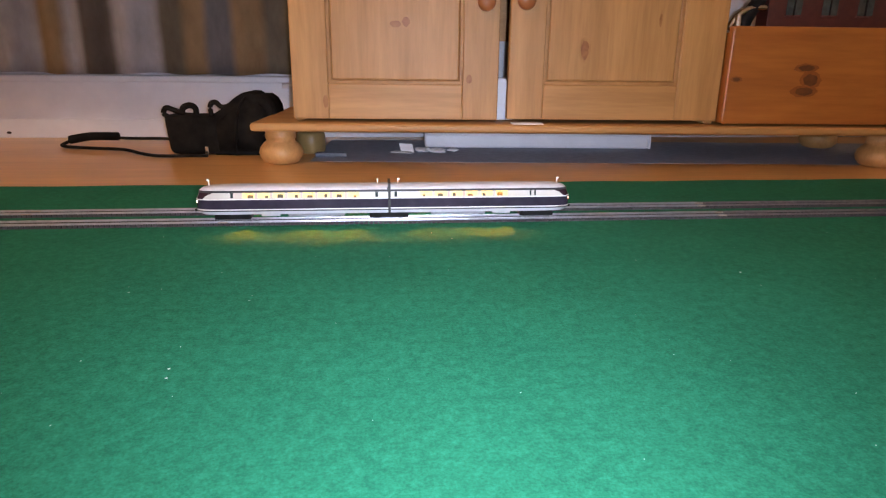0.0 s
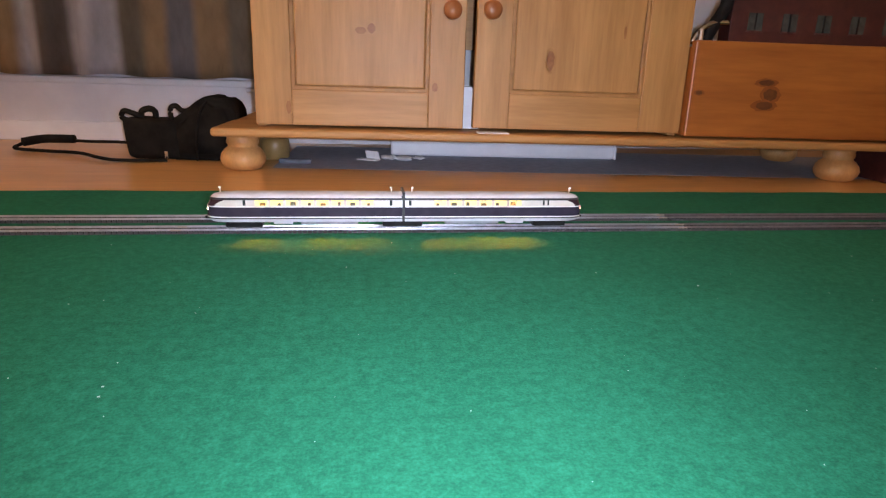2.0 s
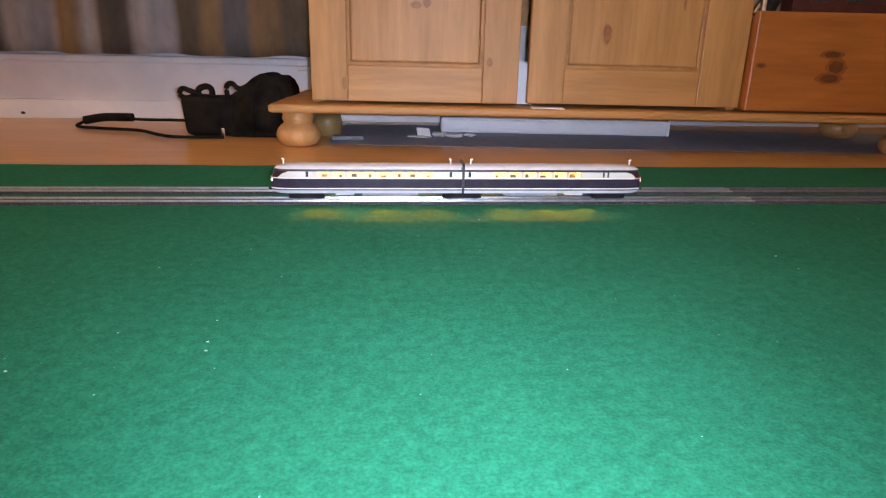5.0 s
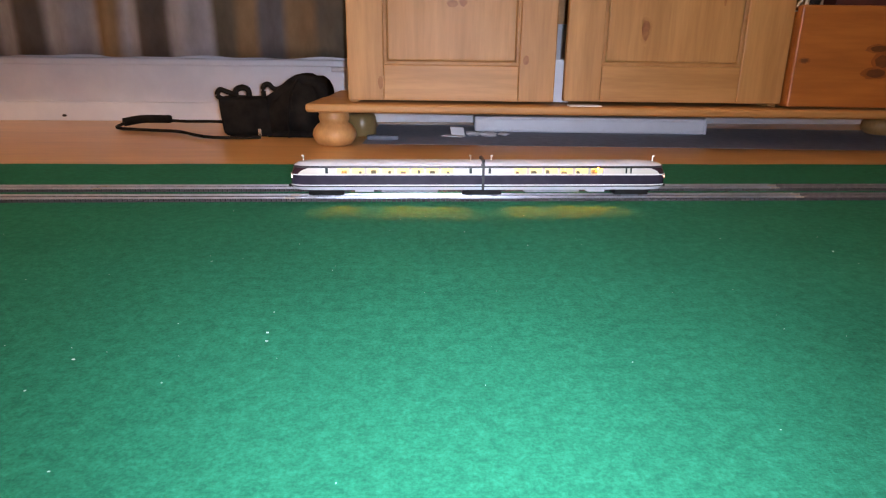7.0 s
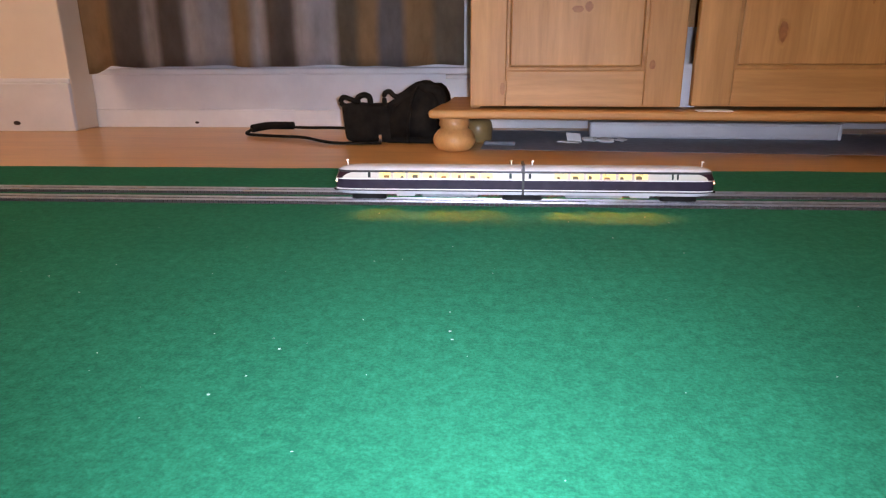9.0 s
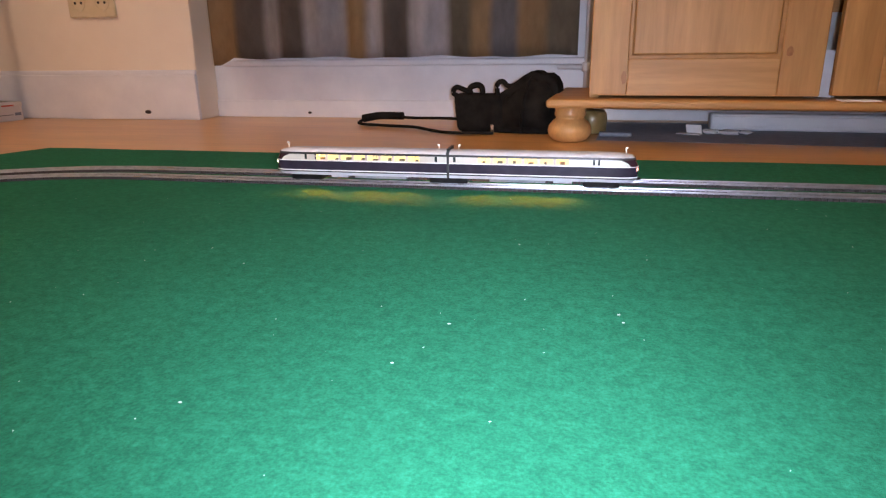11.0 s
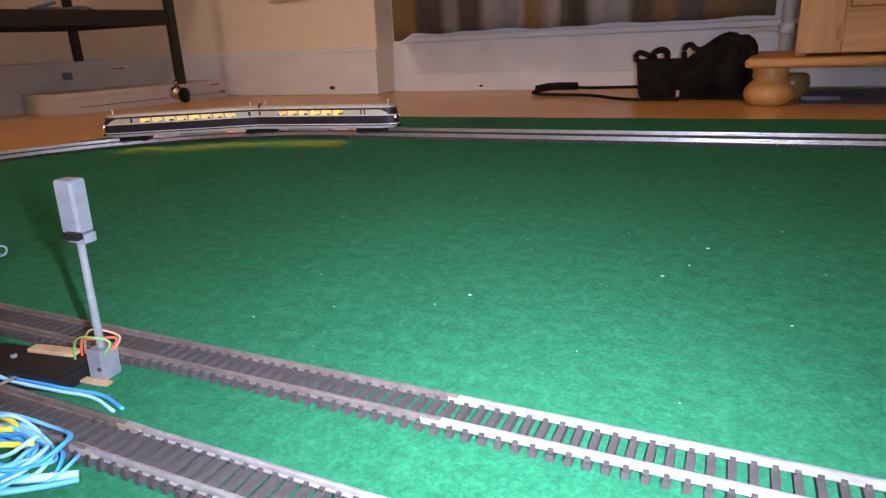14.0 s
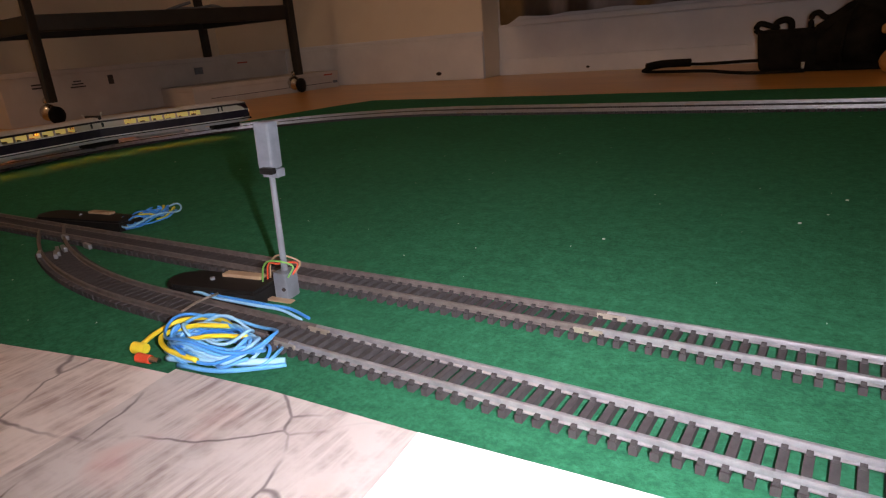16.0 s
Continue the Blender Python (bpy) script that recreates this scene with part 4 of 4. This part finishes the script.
    part("end_wall", block(0.0, 0.0012, -0.0155, 0.0155, 0.017, 0.0485), DARK_LINE, car)
    # saloon: the partition itself glows, standing in for a lamplit interior
    w0, w1 = windows[0][0], windows[-1][1]
    part("saloon", block(w0 - 0.004, w1 + 0.004, -0.001, 0.001, 0.0245, 0.0455), INTERIOR, car, "yellow partition glowing in place of a lit saloon")
    for k, (a, b) in enumerate(windows):
        for sy in (-1, 1):
            part("seat", block((a + b) / 2 - 0.0035, (a + b) / 2 + 0.0030 * (k % 2), sy * 0.006 - 0.003, sy * 0.006 + 0.003, 0.0245, 0.0368 + 0.0008 * (k % 3), 0.0006), SEAT, car)
    # bulbs set for the pools on the felt; unseen hoods added to trim them
    for x, w in lamps:
        for sy in (-1, 1):
            part("saloon_lamp", block(x - 0.0012, x + 0.0012, sy * 0.0122 - 0.0001, sy * 0.0122 + 0.0001, 0.0446, 0.0458), SALOON_LAMP, car, "small glowing bulb")
            hood = block(x - w, x + w, sy * 0.0117 - 0.0002, sy * 0.0117 + 0.0002, 0.0440, 0.0464)
            for dx in (-w, w):
                block(x + dx - 0.0001, x + dx + 0.0001, min(sy * 0.0117, sy * 0.0152), max(sy * 0.0117, sy * 0.0152), 0.0400, 0.0464, 0, hood)
            block(x - w, x + w, sy * 0.0148 - 0.0001, sy * 0.0148 + 0.0001, 0.0443, 0.0464, 0, hood)
            part("pool_hood", hood, POOL_HOOD, car, "added hood that shapes the pool of light")
    for a, b in small:
        for sy in (-1, 1):
            y = sy * (HALF - 0.0016)
            part("pane", block(a - 0.0005, b + 0.0005, y - 0.0004, y + 0.0004, 0.0362, 0.0432), DULL_GLASS, car, "dark pane")
    # nose lamps, horns, coupling
    for sy in (-1, 1):
        bm = bmesh.new()
        bmesh.ops.create_uvsphere(bm, u_segments=12, v_segments=8, radius=0.0019)
        part("headlamp", bm, HEADLAMP if front else TAIL_LAMP, car, "", True, pose(CAR - 0.0030, sy * 0.0085, 0.0318))
    for x in (CAR - 0.016, 0.013):
        bm = rod((x, 0, 0.0500), (x, 0, 0.0562), 0.0007, 0.0007, 8)
        rod((x - 0.001, 0, 0.0560), (x + 0.002, 0, 0.0564), 0.0009, 0.0012, 8, bm)
        part("horn", bm, STRIPE, car, "small white roof horn")
    part("coupler", block(CAR - 0.004, CAR + 0.0035, -0.002, 0.002, 0.0175, 0.0205, 0.0006), BLACK_PLASTIC, car)
    # end bogie and underfloor boxes
    part("bogie", block(CAR - 0.066, CAR - 0.022, -0.0125, 0.0125, 0.0085, 0.0165, 0.001), BLACK_PLASTIC, car, "black end bogie")
    for x in (CAR - 0.058, CAR - 0.030):
        for sy in (-1, 1):
            part("wheel", rod((x, sy * 0.0075, 0.0115), (x, sy * 0.0100, 0.0115), 0.0055, 0.0055, 18), UNDER, car)
    part("engine_box", block(0.055, 0.125, -0.0140, 0.0140, 0.0120, 0.0200, 0.001), UNDER, car)
    part("tank", block(0.135, 0.158, -0.0138, 0.0138, 0.0125, 0.0200, 0.001), SKIRT, car)
    if front:
        part("bellows", prism([(-0.0032, -0.0170), (0.0, -0.0170), (0.0, 0.0170), (-0.0032, 0.0170)], 0.0160, 0.0535), DARK_LINE, car, "black gangway bellows")
        part("shared_bogie", block(-0.026, 0.024, -0.0120, 0.0120, 0.0085, 0.0160, 0.001), BLACK_PLASTIC, car, "black bogie under the joint")
        for x in (-0.017, 0.015):
            for sy in (-1, 1):
                part("wheel", rod((x, sy * 0.0075, 0.0115), (x, sy * 0.0100, 0.0115), 0.0055, 0.0055, 18), UNDER, car)
    return car


front_car = railcar("ivory and violet model railcar with lit windows", [(0.036 + 0.0183 * k, 0.036 + 0.0183 * k + 0.0150) for k in range(8)], [(0.0125, 0.0160), (0.190, 0.1935)], [(0.1716, 0.0021), (0.0960, 0.0020), (0.0435, 0.0015)], True)
rear_car = railcar("ivory and violet trailing railcar with lit windows", [(0.040 + 0.0195 * k, 0.040 + 0.0195 * k + 0.0160) for k in range(6)], [(0.0080, 0.0115), (0.182, 0.1845), (0.188, 0.1905)], [(0.0480, 0.0015), (0.1045, 0.0021), (0.1455, 0.0016)], False)


# ---- colour-light signal, point motor, wires ----
def light_signal():
    s = thing("light_signal", "grey model light signal on a thin mast beside the track", "signal", ROOM @ pose(-0.5045, 0.1205, 0, 0, 2.5, 8))
    part("foot", block(-0.0040, 0.0040, -0.0050, 0.0050, 0, 0.0145, 0.0006), GREY_PLASTIC, s)
    part("foot_plate", block(-0.016, 0.008, -0.0085, -0.0045, 0.0, 0.0011, 0.0003), BROWN_WIRE, s, "tan strip under the foot")
    part("foot_screw", rod((0.0022, -0.0056, 0.006), (0.0022, -0.0046, 0.006), 0.001), DARK_HOLE, s)
    part("mast", rod((0, 0, 0.014), (0, 0, 0.066), 0.0017, 0.0015, 10), GREY_PLASTIC, s)
    part("lamp_head", block(-0.0045, 0.0045, -0.0040, 0.0040, 0.0675, 0.0900, 0.0012), GREY_PLASTIC, s, "pale grey lamp head seen from behind")
    part("lamp_hood", block(-0.001, 0.0065, -0.0075, -0.0040, 0.0660, 0.0690, 0.0005), BLACK_PLASTIC, s)
    part("bracket", block(-0.003, 0.006, -0.003, 0.003, 0.0635, 0.0676, 0.0005), GREY_PLASTIC, s)
    for m, y, h in ((GREEN_WIRE, -0.003, 0.021), (RED_WIRE, 0.001, 0.018), (BROWN_WIRE, 0.003, 0.022)):
        w = spline([(0.004, y, 0.012), (0.006, y + 0.002, 0.018), (-0.003, y - 0.002, h), (-0.011, y, 0.016), (-0.013, y, 0.005)], 6)
        part("wire", tube(w, 0.0005, 6), m, s, "", True)


def point_motor(name, u, v, turn, l, label):
    pm = thing(name, label, "point motor", ROOM @ pose(u, v, 0, 0, 0, turn))
    rnd = 0.011
    out = [(-l / 2 + rnd - rnd * math.sin(math.pi * k / 10), rnd * math.cos(math.pi * k / 10)) for k in range(11)] + [(l / 2, -rnd), (l / 2, rnd)]
    part("housing", prism(out, 0.0, 0.0082, 0.0015), BLACK_PLASTIC, pm, "long black housing with one round end")
    part("terminal_strip", block(-0.002, 0.024, 0.005, 0.0108, 0.0075, 0.0100, 0.0006), BROWN_WIRE, pm, "brown terminal strip")
    part("lever", rod((-0.004, 0, 0.0080), (-0.004, 0, 0.0095), 0.0013), GREY_PLASTIC, pm)


def wire_coil(name, u, v, r, n, mats, label, seed, turn=0.0, flat=0.62):
    rnd = random.Random(seed)
    c = thing(name, label, "wire coil", ROOM @ pose(u, v, 0, 0, 0, turn))
    for k in range(n):
        rr = r * rnd.uniform(0.62, 1.05)
        cx, cy, ph = rnd.uniform(-0.10, 0.10) * r, rnd.uniform(-0.12, 0.12) * r, rnd.uniform(0, 6.28)
        z = 0.0015 + 0.0011 * (k // 2)
        turns = rnd.uniform(0.8, 1.05)
        pts = [(cx + rr * math.cos(ph + 6.2832 * turns * q / 36), cy + flat * rr * math.sin(ph + 6.2832 * turns * q / 36), max(0.0012, z + 0.002 * math.sin(3 * q / 36 * 6.28 + k))) for q in range(37)]
        part("wire", tube(pts, 0.00075, 6), mats[k % len(mats)], c, "", True)
    return c


light_signal()
point_motor("point_motor", -0.5425, 0.1085, 8, 0.066, "long black point motor lying between the tracks")
point_motor("point_motor", -0.785, 0.1705, 7, 0.108, "black point motor beside the far end of the points")
points = thing("track_points", "shiny blades and frog of the track points", "track points", ROOM)
for k, (u, v, l, a) in enumerate(((-0.7196, 0.1024, 0.010, -30), (-0.7125, 0.1110, 0.018, -25), (-0.7150, 0.1165, 0.012, -18), (-0.7030, 0.1263, 0.010, -8), (-0.7455, 0.1333, 0.008, -5), (-0.7063, 0.1065, 0.014, -28))):
    part("blade", block(-l / 2, l / 2, -0.0012, 0.0012, 0.0030, 0.0066, 0.0004), RAIL_BRIGHT, points, at=pose(u, v, 0, 0, 0, a))
coil = wire_coil("wire_coil", -0.4845, 0.0600, 0.0285, 18, [LIGHT_BLUE_WIRE, BLUE_WIRE, MID_BLUE_WIRE, MID_BLUE_WIRE], "coil of blue and yellow wire lying on the felt", 4, 6, 0.5)
to_coil = pose(-0.4845, 0.0600, 0, 0, 0, 6).inverted()
yellow = [(-0.5180, 0.0455, 0.004), (-0.5215, 0.0560, 0.005), (-0.5180, 0.0670, 0.007), (-0.5070, 0.0725, 0.008), (-0.4940, 0.0722, 0.009), (-0.4850, 0.0680, 0.010), (-0.4970, 0.0625, 0.0105),
          (-0.5060, 0.0580, 0.009), (-0.5110, 0.0520, 0.007), (-0.4990, 0.0465, 0.006), (-0.4800, 0.0465, 0.005)]
part("wire", tube([to_coil @ p for p in spline(yellow, 8)], 0.0011, 8), YELLOW_WIRE, coil, "thicker yellow wire", True)
part("wire", tube([to_coil @ p for p in spline([(-0.4930, 0.0530, 0.009), (-0.4830, 0.0585, 0.010), (-0.4700, 0.0650, 0.009)], 6)], 0.0010, 8), YELLOW_WIRE, coil, "thicker yellow wire", True)
part("plug", rod(to_coil @ Vector((-0.5205, 0.0445, 0.0036)), to_coil @ Vector((-0.5140, 0.0460, 0.0036)), 0.0027, 0.0021, 14), YELLOW_WIRE, coil, "yellow plug")
part("plug", rod(to_coil @ Vector((-0.5110, 0.0400, 0.0030)), to_coil @ Vector((-0.5040, 0.0410, 0.0030)), 0.0022, 0.0019, 14), RED_WIRE, coil, "red plug")
part("plug_tip", rod(to_coil @ Vector((-0.5040, 0.0410, 0.0030)), to_coil @ Vector((-0.4990, 0.0418, 0.0030)), 0.0014, 0.0012, 12), CHROME, coil, "bright plug tip")
part("loose_end", tube([to_coil @ p for p in spline([(-0.4980, 0.0450, 0.003), (-0.4800, 0.0490, 0.004), (-0.4650, 0.0555, 0.003), (-0.4500, 0.0655, 0.0018)], 6)], 0.0015, 8), LIGHT_BLUE_WIRE, coil, "", True)
part("loose_end", tube([to_coil @ p for p in spline([(-0.4900, 0.0440, 0.002), (-0.4700, 0.0475, 0.002), (-0.4560, 0.0565, 0.0018), (-0.4480, 0.0640, 0.0014)], 6)], 0.0010, 8), MID_BLUE_WIRE, coil, "", True)
wire_coil("wire_coil", -0.738, 0.1945, 0.029, 11, [BLUE_WIRE, BLUE_WIRE, LIGHT_BLUE_WIRE, BLUE_WIRE, YELLOW_WIRE], "narrow bundle of blue and yellow wire beside the points", 9, 97, 0.38)
jumper = thing("jumper_wire", "short bare wire lying across the siding rails", "wire", ROOM)
part("wire", tube(spline([(-0.527, 0.0740, 0.0070), (-0.5285, 0.0850, 0.0076), (-0.5290, 0.0970, 0.0070)], 6), 0.0006, 6), JOINER, jumper, "", True)
lead = spline([(-0.574, 0.1005, 0.002), (-0.5594, 0.0985, 0.003), (-0.5450, 0.0970, 0.0055), (-0.5314, 0.0975, 0.0040), (-0.5062, 0.1000, 0.003), (-0.4900, 0.1025, 0.002), (-0.4732, 0.0985, 0.0015)], 6)
lead_wire = thing("motor_lead", "pair of blue wires from the point motor", "wire", ROOM)
part("wire", tube(lead, 0.0008, 6), LIGHT_BLUE_WIRE, lead_wire, "", True)
part("wire", tube([p + Vector((0.003, 0.002, 0.0005)) for p in lead], 0.0008, 6), BLUE_WIRE, lead_wire, "", True)

# ---- hand-drawn sheets in the foreground ----
def loose_sheet(name, outline, z, mat, label):
    bm = prism(outline, z, z + 0.0006)
    solid(name, bm, mat, label, "paper", ROOM, "sheets of paper")


loose_sheet("drawing_sheet", [(-0.95, -0.062), (-0.93, -0.36), (-0.36, -0.33), (-0.405, 0.030), (-0.4870, 0.0390), (-0.5228, 0.0350), (-0.5949, 0.0222), (-0.70, 0.000)], 0.0004, SKETCH, "pencil-shaded drawing sheet lying on the felt edge")
loose_sheet("drawing_sheet", [(-0.4880, 0.0415), (-0.4835, 0.0098), (-0.4560, -0.22), (-0.13, -0.22), (-0.20, 0.046), (-0.3716, 0.0480), (-0.4399, 0.0460)], 0.0014, SKETCH_PALE, "pale pencil drawing sheet on top of another")
loose_sheet("paper_sheet", [(-0.3720, 0.0470), (-0.3698, 0.0299), (-0.3500, -0.19), (0.02, -0.16), (0.00, 0.0640), (-0.20, 0.0550), (-0.3234, 0.0497)], 0.0024, PAPER, "blank white paper sheet on the drawing")


# ---- sleepers and rails ----
track(inner_track, 3.55, 1.75, 3.5, "curving model track with nickel rails on brown sleepers", [0.55, 1.29, 1.95, 2.55], wide_from=0.0, dull_before=1.29)
track(outer_track, 3.55, 1.75, 3.5, "outer curving model track with brown sleepers", [0.60, 1.29, 2.21, 2.375, 2.55], wide_from=0.0, dull_before=1.29)
track(siding_a, 1.86, 0.0, 1.86, "straight model track with bright rails", [1.095, 0.55], dull_from=1.095, wide_from=1.24, metal=RAIL_BRIGHT)
track(siding_b, 1.32 + 0.225, 0.0, 1.55, "model siding track that bends towards the points", [1.205, 0.95], 0.0001, lambda s: siding_b(s)[1] > 0.116, 1.205, 1.225, RAIL_BRIGHT)


# ---- torch beside the lens ----
torch = thing("phone_torch", "small white torch diode in an added beam-narrowing rim", "torch")
part("diode", rod((0, 0, 0.0046), (0, 0, 0.0050), 0.005, 0.005, 20), TORCH, torch, "glowing white diode")
# unseen deep rim, added to cut the beam off towards its edges
part("rim", turned([(0.0054, -0.0012), (0.0075, -0.0012), (0.0075, 0.0065), (0.0001, 0.0065), (0.0001, 0.0055), (0.0054, 0.0055), (0.0054, -0.0012)], 32, False), BLACK_PLASTIC, torch)


def motions():
    """The train waits, then rolls off to the side and round the bend; the torch goes with the lens."""
    torch_rows = []
    for t, eye, target, roll in PATH:
        torch_rows.append((t, look(eye, target, roll) @ pose(0.028, 0.005, 0.004, 4, 0.5, 0)))
    walk(torch, torch_rows)
    rows_front, rows_rear = [], []
    pivot = 0.196
    for t, s in TRAIN:
        def at(q):
            u, v, _ = inner_track(q)
            return Vector((u, v))
        joint, head, tail = at(s), at(s + pivot), at(s - pivot)
        for rows, end in ((rows_front, head), (rows_rear, tail)):
            d = end - joint
            rows.append((t, ROOM @ pose(joint.x, joint.y, 0, 0, 0, math.degrees(math.atan2(d.y, d.x)))))
    walk(front_car, rows_front)
    walk(rear_car, rows_rear)


# metres along the inner track of the joint between the cars, time by time
TRAIN = [(0.0, 1.745), (0.25, 1.713), (0.5, 1.690), (0.75, 1.680), (1.0, 1.677), (3.5, 1.677), (4.2, 1.680), (5.4, 1.687), (6.5, 1.701), (7.0, 1.713),
         (7.5, 1.733), (8.0, 1.761), (8.5, 1.795), (9.0, 1.836), (10.2, 1.968), (11.3, 2.150), (12.0, 2.281), (12.5, 2.379), (13.0, 2.483), (13.5, 2.592),
         (14.0, 2.704), (14.5, 2.818), (15.0, 2.936), (15.5, 3.052), (16.0, 3.165)]
motions()
